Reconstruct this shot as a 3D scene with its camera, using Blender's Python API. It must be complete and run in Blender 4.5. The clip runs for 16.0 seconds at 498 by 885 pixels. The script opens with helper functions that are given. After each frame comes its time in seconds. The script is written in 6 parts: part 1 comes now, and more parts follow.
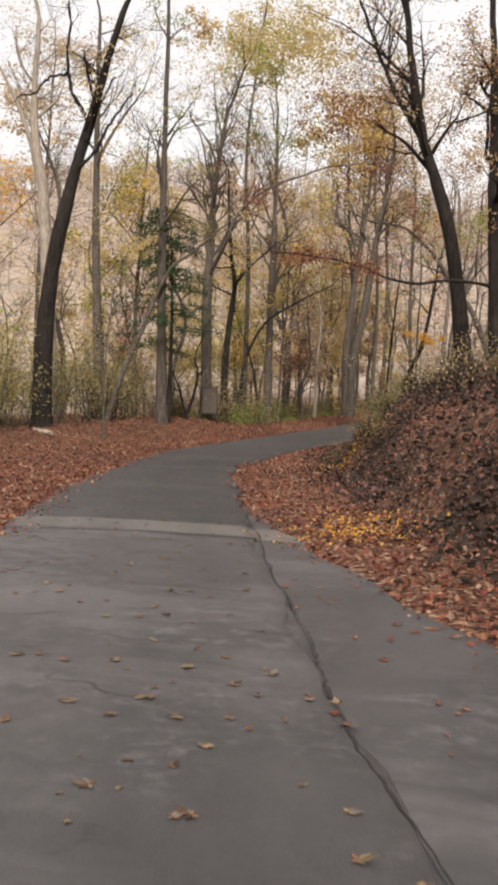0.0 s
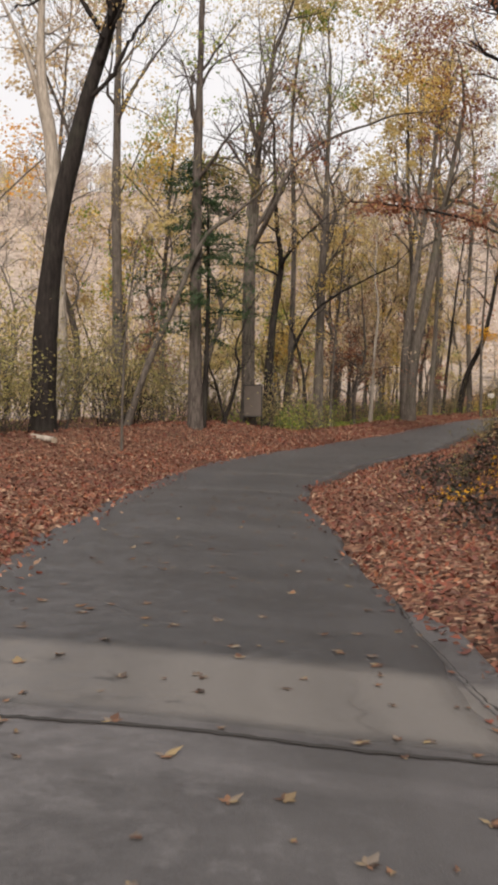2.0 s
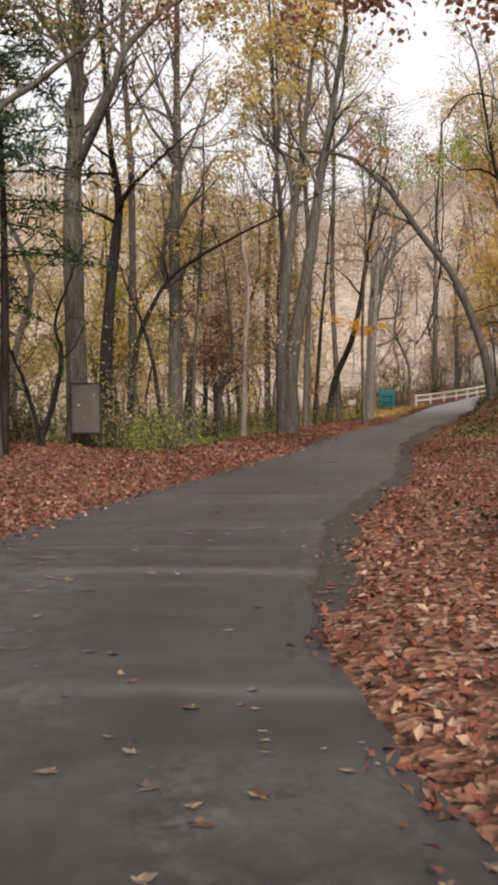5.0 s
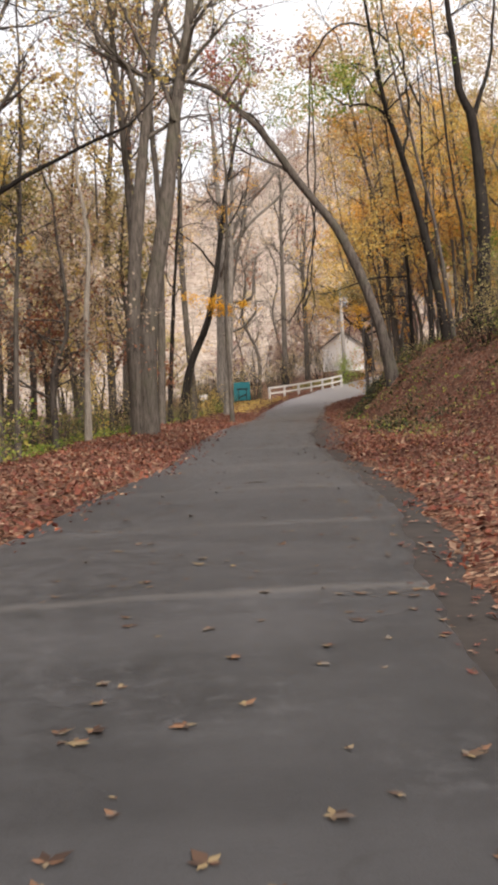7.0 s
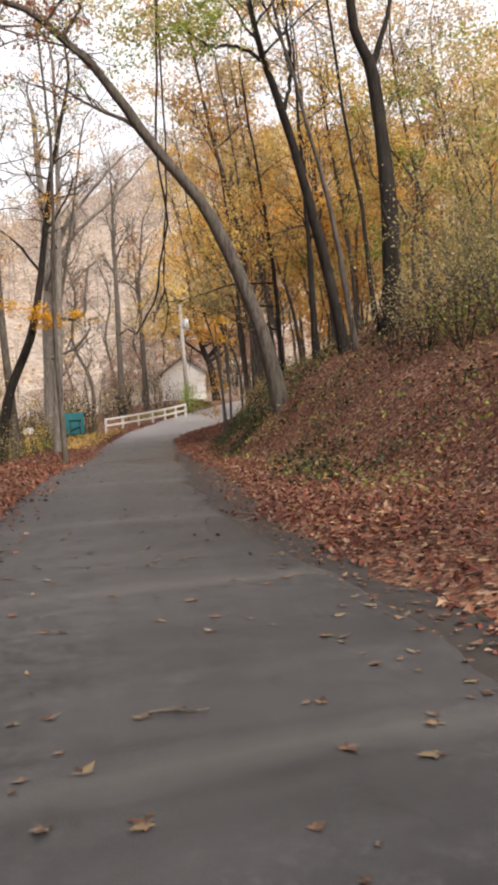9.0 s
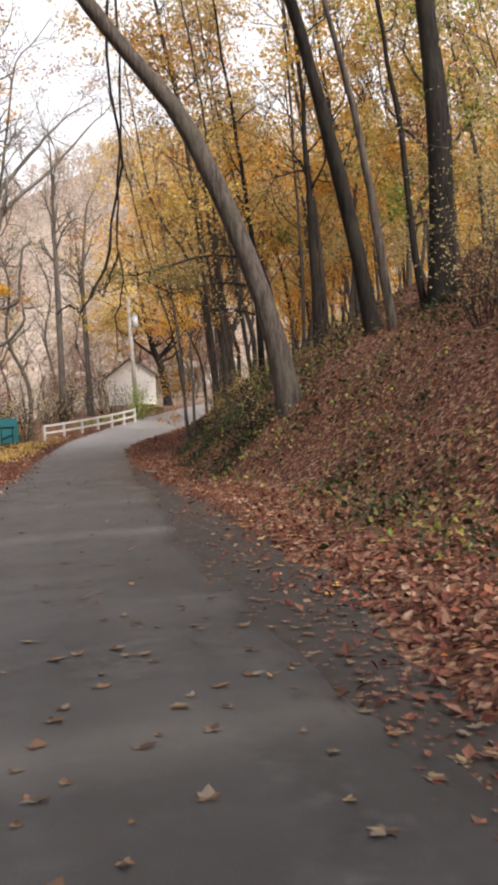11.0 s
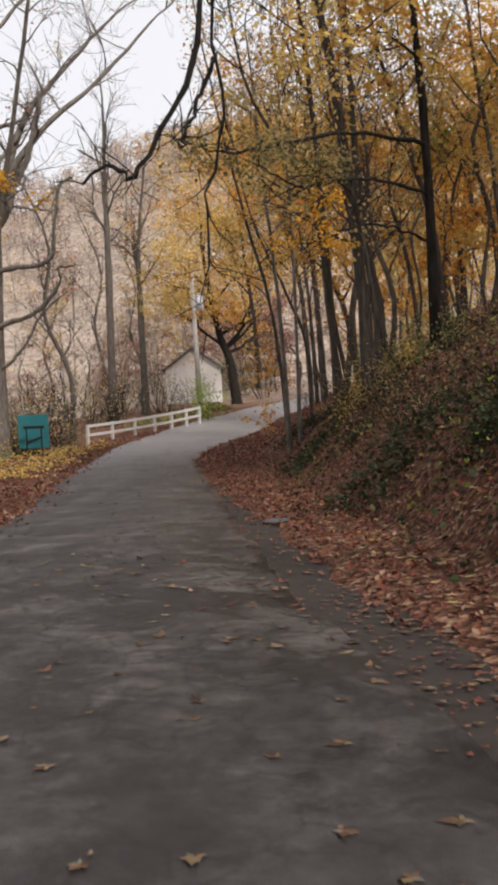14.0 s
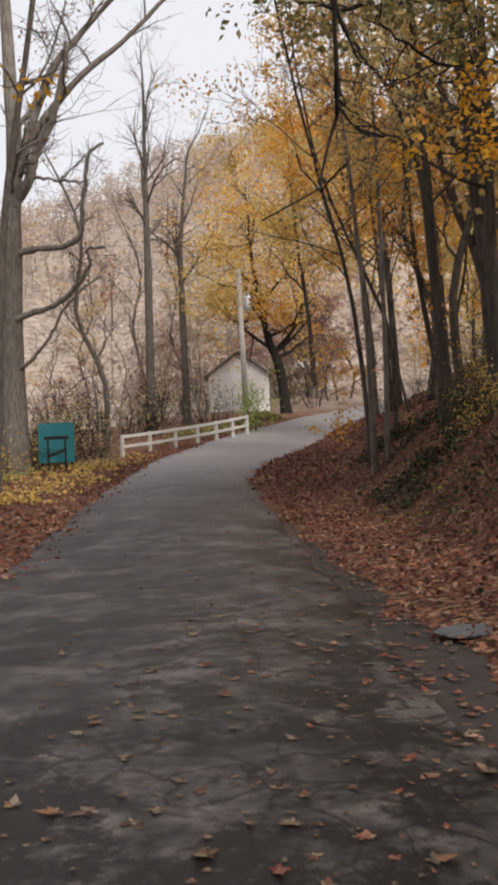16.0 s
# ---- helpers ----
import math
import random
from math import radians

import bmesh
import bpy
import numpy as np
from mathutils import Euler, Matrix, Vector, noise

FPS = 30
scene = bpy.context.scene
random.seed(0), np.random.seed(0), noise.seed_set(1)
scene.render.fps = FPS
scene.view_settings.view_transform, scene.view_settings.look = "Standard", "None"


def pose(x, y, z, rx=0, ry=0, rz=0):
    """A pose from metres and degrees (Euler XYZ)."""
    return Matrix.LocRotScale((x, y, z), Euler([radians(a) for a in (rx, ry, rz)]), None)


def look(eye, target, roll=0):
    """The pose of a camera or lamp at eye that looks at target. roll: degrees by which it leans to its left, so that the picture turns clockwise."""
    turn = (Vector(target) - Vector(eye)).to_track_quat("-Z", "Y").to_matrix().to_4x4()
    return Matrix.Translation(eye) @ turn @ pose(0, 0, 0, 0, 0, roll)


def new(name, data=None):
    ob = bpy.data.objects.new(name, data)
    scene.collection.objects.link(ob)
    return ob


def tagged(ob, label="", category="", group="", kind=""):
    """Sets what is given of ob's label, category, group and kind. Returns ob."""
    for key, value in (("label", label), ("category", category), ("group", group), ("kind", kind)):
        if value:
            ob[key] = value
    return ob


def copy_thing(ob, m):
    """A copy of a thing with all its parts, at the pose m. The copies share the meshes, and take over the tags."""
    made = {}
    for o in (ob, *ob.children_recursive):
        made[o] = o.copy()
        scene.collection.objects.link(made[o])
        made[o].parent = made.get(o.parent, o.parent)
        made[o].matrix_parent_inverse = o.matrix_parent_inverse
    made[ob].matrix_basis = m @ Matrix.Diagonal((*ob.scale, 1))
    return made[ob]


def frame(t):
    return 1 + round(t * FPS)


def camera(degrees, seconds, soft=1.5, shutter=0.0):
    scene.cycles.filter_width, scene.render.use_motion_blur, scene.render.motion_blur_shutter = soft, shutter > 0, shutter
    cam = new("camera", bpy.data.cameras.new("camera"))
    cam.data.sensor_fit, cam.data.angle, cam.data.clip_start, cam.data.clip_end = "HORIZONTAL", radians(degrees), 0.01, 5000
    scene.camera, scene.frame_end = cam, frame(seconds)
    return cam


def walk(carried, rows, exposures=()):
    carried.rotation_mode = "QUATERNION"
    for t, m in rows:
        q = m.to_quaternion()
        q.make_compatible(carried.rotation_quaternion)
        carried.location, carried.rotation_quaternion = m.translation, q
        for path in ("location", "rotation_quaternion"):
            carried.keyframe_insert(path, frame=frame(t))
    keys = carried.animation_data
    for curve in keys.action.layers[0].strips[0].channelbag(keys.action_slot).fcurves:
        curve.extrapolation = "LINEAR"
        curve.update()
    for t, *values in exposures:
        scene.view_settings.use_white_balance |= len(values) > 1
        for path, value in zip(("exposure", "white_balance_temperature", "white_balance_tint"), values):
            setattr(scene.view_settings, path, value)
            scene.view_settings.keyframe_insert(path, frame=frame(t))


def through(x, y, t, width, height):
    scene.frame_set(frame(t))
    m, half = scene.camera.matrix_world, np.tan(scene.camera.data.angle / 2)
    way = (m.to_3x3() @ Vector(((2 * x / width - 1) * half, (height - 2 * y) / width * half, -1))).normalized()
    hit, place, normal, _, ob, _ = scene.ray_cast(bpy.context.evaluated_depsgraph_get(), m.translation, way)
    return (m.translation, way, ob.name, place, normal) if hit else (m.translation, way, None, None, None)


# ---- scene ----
cam = camera(29.5, 16.0, soft=3.7, shutter=0.12)
PATH = [
    (0, (6.826, -25.061, 2.784), (6.408, -23.111, 2.637), 0.9),
    (0.5, (6.215, -23.233, 2.669), (5.78, -21.286, 2.527), 0.9),
    (1, (5.592, -21.461, 2.552), (5.13, -19.52, 2.417), 1.1),
    (1.5, (4.828, -19.348, 2.425), (4.356, -17.41, 2.285), 0.9),
    (2, (4.113, -17.317, 2.268), (3.641, -15.378, 2.134), 0.8),
    (2.5, (3.383, -15.11, 2.129), (2.918, -13.169, 2.0), 0.7),
    (3, (2.754, -13.005, 2.011), (2.297, -11.062, 1.887), 0.5),
    (3.5, (2.122, -10.793, 1.88), (1.727, -8.836, 1.763), 0.8),
    (3.7, (1.907, -9.94, 1.849), (1.58, -7.97, 1.738), 0.5),
    (5.8, (0.011, -0.41, 1.457), (0.006, 1.588, 1.361), -0.9),
    (6, (-0.089, 0.528, 1.419), (-0.054, 2.525, 1.317), -0.9),
    (6.5, (-0.296, 2.888, 1.362), (-0.164, 4.881, 1.256), -1.6),
    (7, (-0.334, 5.19, 1.321), (-0.084, 7.172, 1.213), -2.5),
    (7.5, (-0.228, 7.522, 1.278), (0.141, 9.485, 1.171), -2.8),
    (8, (-0.022, 9.729, 1.281), (0.442, 11.672, 1.187), -3.1),
    (8.5, (0.242, 11.99, 1.271), (0.79, 13.912, 1.195), -3.3),
    (9, (0.568, 14.422, 1.285), (1.168, 16.329, 1.225), -3.4),
    (9.2, (0.684, 15.277, 1.315), (1.297, 17.18, 1.255), -3.6),
    (11.3, (2.335, 23.956, 1.277), (3.058, 25.82, 1.225), -3.4),
    (11.5, (2.496, 24.875, 1.29), (3.224, 26.737, 1.237), -3.5),
    (12, (2.926, 27.157, 1.262), (3.664, 29.016, 1.207), -3.5),
    (12.5, (3.332, 29.341, 1.231), (4.08, 31.195, 1.174), -3.3),
    (13, (3.92, 31.914, 1.226), (4.596, 33.795, 1.175), -2.8),
    (13.5, (4.361, 34.202, 1.216), (4.98, 36.103, 1.171), -2.6),
    (14, (4.773, 36.258, 1.251), (5.382, 38.163, 1.212), -2.6),
    (14.5, (5.114, 38.031, 1.282), (5.687, 39.946, 1.263), -2.6),
    (15, (5.412, 39.657, 1.287), (5.941, 41.585, 1.28), -2.3),
    (15.5, (5.678, 40.988, 1.289), (6.208, 42.917, 1.276), -2.5),
    (16, (5.905, 42.406, 1.309), (6.436, 44.334, 1.296), -2.2),
]
EXPOSURES = [(0.0, 0.05, 6800, 14), (1.0, -0.3, 6850, 14), (2.5, 0.05, 6650, 14), (3.5, -0.03, 6600, 14), (5.8, 0.2, 6600, 14), (7.0, 0.33, 6580, 14), (9.0, 0.38, 6580, 14), (12.5, 0.32, 6430, 14), (14.0, -0.06, 6430, 14), (16.0, -0.14, 6400, 14)]
walk(cam, [(t, look(eye, target, roll)) for t, eye, target, roll in PATH], EXPOSURES)

# white sky, soft light through thin cloud
world = bpy.data.worlds.new("sky")
scene.world = world
world.use_nodes = True
wn = world.node_tree.nodes
sky = wn.new("ShaderNodeTexSky")
sky.sky_type = "NISHITA"
sky.sun_disc = False
sky.sun_elevation, sky.sun_rotation = radians(36), radians(164)
sky.air_density, sky.dust_density, sky.ozone_density = 1.0, 6.0, 1.5
cloud = wn.new("ShaderNodeMix")
cloud.data_type = "RGBA"
cloud.inputs["Factor"].default_value = 0.93
cloud.inputs["B"].default_value = (6.9, 6.95, 7.0, 1)
world.node_tree.links.new(sky.outputs[0], cloud.inputs["A"])
world.node_tree.links.new(cloud.outputs["Result"], wn["Background"].inputs["Color"])
wn["Background"].inputs["Strength"].default_value = 0.145
sun = new("sun", bpy.data.lights.new("sun", "SUN"))
sun.data.energy, sun.data.angle, sun.data.color = 4.5, radians(14), (1.0, 0.91, 0.79)
sun.matrix_world = look((16, -56, 43), (0, 0, 0))


# ---- materials ----
def nodes_of(name):
    m = bpy.data.materials.new(name)
    m.use_nodes = True
    t = m.node_tree
    return m, t.nodes, t.links, t.nodes["Principled BSDF"]


def ramp_of(n, stops):
    r = n.new("ShaderNodeValToRGB")
    e = r.color_ramp.elements
    while len(e) < len(stops):
        e.new(0.5)
    for k, (p, c) in enumerate(stops):
        e[k].position, e[k].color = p, (*c, 1)
    return r


def noise_of(n, l, vec, scale, detail=6, rough=0.6, stretch=None):
    if stretch:
        mp = n.new("ShaderNodeMapping")
        mp.inputs["Scale"].default_value = stretch
        l.new(vec, mp.inputs["Vector"])
        vec = mp.outputs[0]
    t = n.new("ShaderNodeTexNoise")
    t.inputs["Scale"].default_value, t.inputs["Detail"].default_value, t.inputs["Roughness"].default_value = scale, detail, rough
    l.new(vec, t.inputs["Vector"])
    return t.outputs["Fac"]


def mix_of(n, l, fac, a, b, mode="MIX"):
    m = n.new("ShaderNodeMix")
    m.data_type, m.blend_type = "RGBA", mode
    for value, socket in ((fac, m.inputs["Factor"]), (a, m.inputs["A"]), (b, m.inputs["B"])):
        if isinstance(value, (float, int)):
            socket.default_value = value
        elif isinstance(value, tuple):
            socket.default_value = (*value, 1)
        else:
            l.new(value, socket)
    return m.outputs["Result"]


def bump_of(n, l, bsdf, height, strength, distance):
    b = n.new("ShaderNodeBump")
    b.inputs["Strength"].default_value, b.inputs["Distance"].default_value = strength, distance
    l.new(height, b.inputs["Height"])
    l.new(b.outputs[0], bsdf.inputs["Normal"])


def place_of(n):
    return n.new("ShaderNodeNewGeometry").outputs["Position"]


def bark(name, dark, light, moss=(0.10, 0.11, 0.06)):
    m, n, l, b = nodes_of(name)
    pos = place_of(n)
    ridges = noise_of(n, l, pos, 14, 8, 0.7, (1, 1, 0.16))
    broad = noise_of(n, l, pos, 1.1, 4, 0.6)
    col = ramp_of(n, [(0.34, dark), (0.66, light)])
    l.new(ridges, col.inputs[0])
    patch = ramp_of(n, [(0.52, (0, 0, 0)), (0.72, (1, 1, 1))])
    l.new(broad, patch.inputs[0])
    shade = n.new("ShaderNodeMath")
    shade.operation = "MULTIPLY"
    shade.inputs[1].default_value = 0.55
    l.new(patch.outputs[0], shade.inputs[0])
    l.new(mix_of(n, l, shade.outputs[0], col.outputs[0], moss), b.inputs["Base Color"])
    b.inputs["Roughness"].default_value = 0.9
    b.inputs["Specular IOR Level"].default_value = 0.15
    bump_of(n, l, b, ridges, 0.9, 0.03)
    return m


def foliage(name, colours, through=0.45, rough=0.6, old=None):
    """Leaves: each its own colour, light passing through."""
    m, n, l, b = nodes_of(name)
    geo = n.new("ShaderNodeNewGeometry")
    step = 1.0 / max(1, len(colours) - 1)
    col = ramp_of(n, [(k * step, c) for k, c in enumerate(colours)])
    l.new(geo.outputs["Random Per Island"], col.inputs[0])
    speck = noise_of(n, l, geo.outputs["Position"], 22, 3)
    tint = mix_of(n, l, speck, col.outputs[0], (0.35, 0.26, 0.15), "MULTIPLY")
    tint = mix_of(n, l, 0.35, col.outputs[0], tint)
    if old:
        drift = ramp_of(n, [(0.42, (0, 0, 0)), (0.62, (1, 1, 1))])
        l.new(noise_of(n, l, geo.outputs["Position"], 0.55, 5, 0.6), drift.inputs[0])
        tint = mix_of(n, l, drift.outputs[0], tint, mix_of(n, l, 0.62, tint, old))
    l.new(tint, b.inputs["Base Color"])
    b.inputs["Roughness"].default_value = rough
    b.inputs["Specular IOR Level"].default_value = 0.2
    tr = n.new("ShaderNodeBsdfTranslucent")
    l.new(tint, tr.inputs["Color"])
    mx = n.new("ShaderNodeMixShader")
    mx.inputs[0].default_value = through
    l.new(b.outputs[0], mx.inputs[1])
    l.new(tr.outputs[0], mx.inputs[2])
    l.new(mx.outputs[0], n["Material Output"].inputs["Surface"])
    return m


def plain(name, colour, rough=0.6, vary=0.25, scale=6.0, metal=0.0):
    m, n, l, b = nodes_of(name)
    pos = place_of(n)
    a = noise_of(n, l, pos, scale, 8, 0.65)
    fine = noise_of(n, l, pos, scale * 9, 4, 0.6)
    lo, hi = tuple(c * (1 - vary) for c in colour), tuple(min(1, c * (1 + vary * 0.6)) for c in colour)
    col = ramp_of(n, [(0.3, lo), (0.68, hi)])
    l.new(a, col.inputs[0])
    l.new(mix_of(n, l, 0.3, col.outputs[0], mix_of(n, l, fine, lo, hi)), b.inputs["Base Color"])
    b.inputs["Roughness"].default_value, b.inputs["Metallic"].default_value = rough, metal
    bump_of(n, l, b, fine, 0.3, 0.004)
    return m


def asphalt(name, low, high, band, mottled, cracks=0.0):
    """Worn grey road: fine stone, oily patches, sun stripes painted as pale bands across it. mottled: how worn it is
    further on.
    """
    m, n, l, b = nodes_of(name)
    pos = place_of(n)
    uv = n.new("ShaderNodeTexCoord").outputs["UV"]

    def times(a, c):
        k = n.new("ShaderNodeMath")
        k.operation = "MULTIPLY"
        for value, socket in ((a, k.inputs[0]), (c, k.inputs[1])):
            if isinstance(value, (float, int)):
                socket.default_value = value
            else:
                l.new(value, socket)
        return k.outputs[0]

    def step(value, a, c):
        r = ramp_of(n, [(a, (0, 0, 0)), (c, (1, 1, 1))])
        l.new(value, r.inputs[0])
        return r.outputs[0]

    def crackle(scale, width, bend):
        warp = n.new("ShaderNodeTexNoise")
        warp.inputs["Scale"].default_value, warp.inputs["Detail"].default_value = 2.2, 8
        l.new(pos, warp.inputs["Vector"])
        bent = n.new("ShaderNodeVectorMath")
        bent.operation = "MULTIPLY_ADD"
        bent.inputs[1].default_value = (bend, bend, 0.0)
        l.new(warp.outputs["Color"], bent.inputs[0])
        l.new(pos, bent.inputs[2])
        cell = n.new("ShaderNodeTexVoronoi")
        cell.feature = "DISTANCE_TO_EDGE"
        cell.inputs["Scale"].default_value = scale
        l.new(bent.outputs[0], cell.inputs["Vector"])
        r = ramp_of(n, [(0.0, (1, 1, 1)), (width, (0, 0, 0))])
        l.new(cell.outputs["Distance"], r.inputs[0])
        return r.outputs[0]

    stone = noise_of(n, l, pos, 90, 3, 0.7)
    grit = noise_of(n, l, pos, 16, 6, 0.75)
    patch = noise_of(n, l, pos, 0.9, 7, 0.62)
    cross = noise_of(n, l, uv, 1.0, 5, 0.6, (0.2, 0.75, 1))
    track = noise_of(n, l, uv, 1.0, 3, 0.5, (1.3, 0.05, 1))
    col = ramp_of(n, [(0.30, low), (0.70, high)])
    l.new(patch, col.inputs[0])
    c = col.outputs[0]
    # stripes of sunlight put into the colour as pale bands
    sun_tone = tuple(1.9 * v for v in high)
    c = mix_of(n, l, times(step(cross, 0.50, 0.62), band), c, sun_tone)
    # strip of sunlight across the lane, painted as a pale band
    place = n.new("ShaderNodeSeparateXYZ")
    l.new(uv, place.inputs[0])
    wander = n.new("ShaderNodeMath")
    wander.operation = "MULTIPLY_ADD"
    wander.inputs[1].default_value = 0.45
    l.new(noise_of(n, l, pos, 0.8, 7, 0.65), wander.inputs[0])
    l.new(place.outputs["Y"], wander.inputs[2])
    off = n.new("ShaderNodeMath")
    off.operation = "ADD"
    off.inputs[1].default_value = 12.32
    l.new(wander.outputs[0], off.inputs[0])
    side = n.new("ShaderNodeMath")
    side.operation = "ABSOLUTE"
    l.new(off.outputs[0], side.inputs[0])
    sun_streaked = n.new("ShaderNodeMapRange")
    sun_streaked.inputs["From Min"].default_value, sun_streaked.inputs["From Max"].default_value = 0.5, 0.74
    sun_streaked.inputs["To Min"].default_value, sun_streaked.inputs["To Max"].default_value = 0.95, 0.0
    l.new(side.outputs[0], sun_streaked.inputs["Value"])
    c = mix_of(n, l, sun_streaked.outputs[0], c, (0.16, 0.15, 0.14))
    # thin pale lines: streaks of sun between the trees, painted into the colour
    for at, half, how in ((11.35, 0.16, 0.6), (14.6, 0.22, 0.25), (17.8, 0.25, 0.4), (21.4, 0.3, 0.4), (26.3, 0.45, 0.5), (33.6, 0.6, 0.45), (38.2, 0.5, 0.55), (40.8, 0.4, 0.7), (7.3, 0.14, 0.4), (5.8, 0.12, 0.3), (4.4, 0.3, 0.5), (0.8, 0.2, 0.45)):
        gap = n.new("ShaderNodeMath")
        gap.operation = "SUBTRACT"
        gap.inputs[1].default_value = at + 0.225
        l.new(wander.outputs[0], gap.inputs[0])
        wide = n.new("ShaderNodeMath")
        wide.operation = "ABSOLUTE"
        l.new(gap.outputs[0], wide.inputs[0])
        line = n.new("ShaderNodeMapRange")
        line.inputs["From Min"].default_value, line.inputs["From Max"].default_value = 0.0, half
        line.inputs["To Min"].default_value, line.inputs["To Max"].default_value = how, 0.0
        l.new(wide.outputs[0], line.inputs["Value"])
        c = mix_of(n, l, line.outputs[0], c, (0.15, 0.142, 0.134))
    tr = ramp_of(n, [(0.35, (0.72, 0.72, 0.72)), (0.62, (1.1, 1.1, 1.1))])
    l.new(track, tr.inputs[0])
    c = mix_of(n, l, 0.8, c, tr.outputs[0], "MULTIPLY")
    c = mix_of(n, l, 0.28, c, mix_of(n, l, grit, (0.02, 0.018, 0.017), tuple(1.7 * v for v in high)))
    # the left side is paler and blotched
    lane = n.new("ShaderNodeMapRange")
    lane.inputs["From Min"].default_value, lane.inputs["From Max"].default_value = 2.3, 1.2
    l.new(place.outputs["X"], lane.inputs["Value"])
    blotch = times(step(noise_of(n, l, pos, 5.5, 4, 0.65), 0.42, 0.62), lane.outputs[0])
    c = mix_of(n, l, times(blotch, 0.45), c, tuple(1.9 * v for v in high))
    # chalky scuffs where the binder has worn off, and small oily blots
    scuff = times(step(noise_of(n, l, pos, 6.5, 9, 0.78), 0.50, 0.66), step(noise_of(n, l, pos, 0.7, 5, 0.6), 0.46, 0.62))
    c = mix_of(n, l, times(scuff, 0.6), c, tuple(2.3 * v for v in high))
    blots = times(step(noise_of(n, l, pos, 4.2, 8, 0.72), 0.54, 0.62), step(noise_of(n, l, pos, 0.55, 4, 0.6), 0.52, 0.60))
    c = mix_of(n, l, times(blots, 0.55), c, low)
    if mottled:
        along = n.new("ShaderNodeSeparateXYZ")
        l.new(uv, along.inputs[0])
        late = n.new("ShaderNodeMapRange")
        late.inputs["From Min"].default_value, late.inputs["From Max"].default_value = 36.5, 43
        l.new(along.outputs["Y"], late.inputs["Value"])
        done = n.new("ShaderNodeMapRange")
        done.inputs["From Min"].default_value, done.inputs["From Max"].default_value = 58, 74
        done.inputs["To Min"].default_value, done.inputs["To Max"].default_value = 1.0, 0.12
        l.new(along.outputs["Y"], done.inputs["Value"])
        # far stretch paled: the sky's grazing shine is put into the colour
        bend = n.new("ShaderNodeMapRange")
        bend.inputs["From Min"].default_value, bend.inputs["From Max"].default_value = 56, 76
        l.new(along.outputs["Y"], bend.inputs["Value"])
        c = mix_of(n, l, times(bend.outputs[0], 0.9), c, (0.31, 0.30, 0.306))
        late = times(late.outputs[0], done.outputs[0])
        earthy = ramp_of(n, [(0.36, (0.010, 0.0092, 0.009)), (0.5, (0.050, 0.0460, 0.0448)), (0.64, (0.128, 0.118, 0.114))])
        l.new(noise_of(n, l, pos, 1.7, 9, 0.72), earthy.inputs[0])
        c = mix_of(n, l, late, c, earthy.outputs[0])
        c = mix_of(n, l, times(times(step(noise_of(n, l, pos, 0.9, 10, 0.72), 0.50, 0.545), late), mottled), c, (0.011, 0.009, 0.008))
        c = mix_of(n, l, times(times(crackle(1.1, 0.05, 1.3), step(noise_of(n, l, pos, 0.8, 4), 0.45, 0.55)), times(late, 0.85)), c, (0.012, 0.010, 0.009))
        c = mix_of(n, l, times(times(crackle(3.6, 0.07, 0.5), step(noise_of(n, l, pos, 0.6, 5), 0.44, 0.52)), times(late, 0.95)), c, (0.010, 0.009, 0.008))
        c = mix_of(n, l, times(step(grit, 0.58, 0.66), times(late, 0.3)), c, (0.15, 0.135, 0.12))
        c = mix_of(n, l, times(step(noise_of(n, l, pos, 7, 8, 0.75), 0.52, 0.6), times(late, 0.55)), c, (0.012, 0.010, 0.009))
    if cracks:
        gate = step(noise_of(n, l, pos, 0.5, 3), 0.50, 0.6)
        c = mix_of(n, l, times(times(crackle(0.42, 0.011, 0.9), gate), cracks), c, (0.018, 0.016, 0.014))
    st = ramp_of(n, [(0.25, (0.7, 0.7, 0.7)), (0.75, (1.25, 1.25, 1.25))])
    l.new(stone, st.inputs[0])
    l.new(mix_of(n, l, 0.8, c, st.outputs[0], "MULTIPLY"), b.inputs["Base Color"])
    b.inputs["Roughness"].default_value = 0.48
    b.inputs["Specular IOR Level"].default_value = 0.24
    b.inputs["Sheen Weight"].default_value = 0.19
    b.inputs["Sheen Roughness"].default_value = 0.10
    b.inputs["Sheen Tint"].default_value = (0.86, 0.86, 0.9, 1)
    bump_of(n, l, b, stone, 0.5, 0.006)
    return m


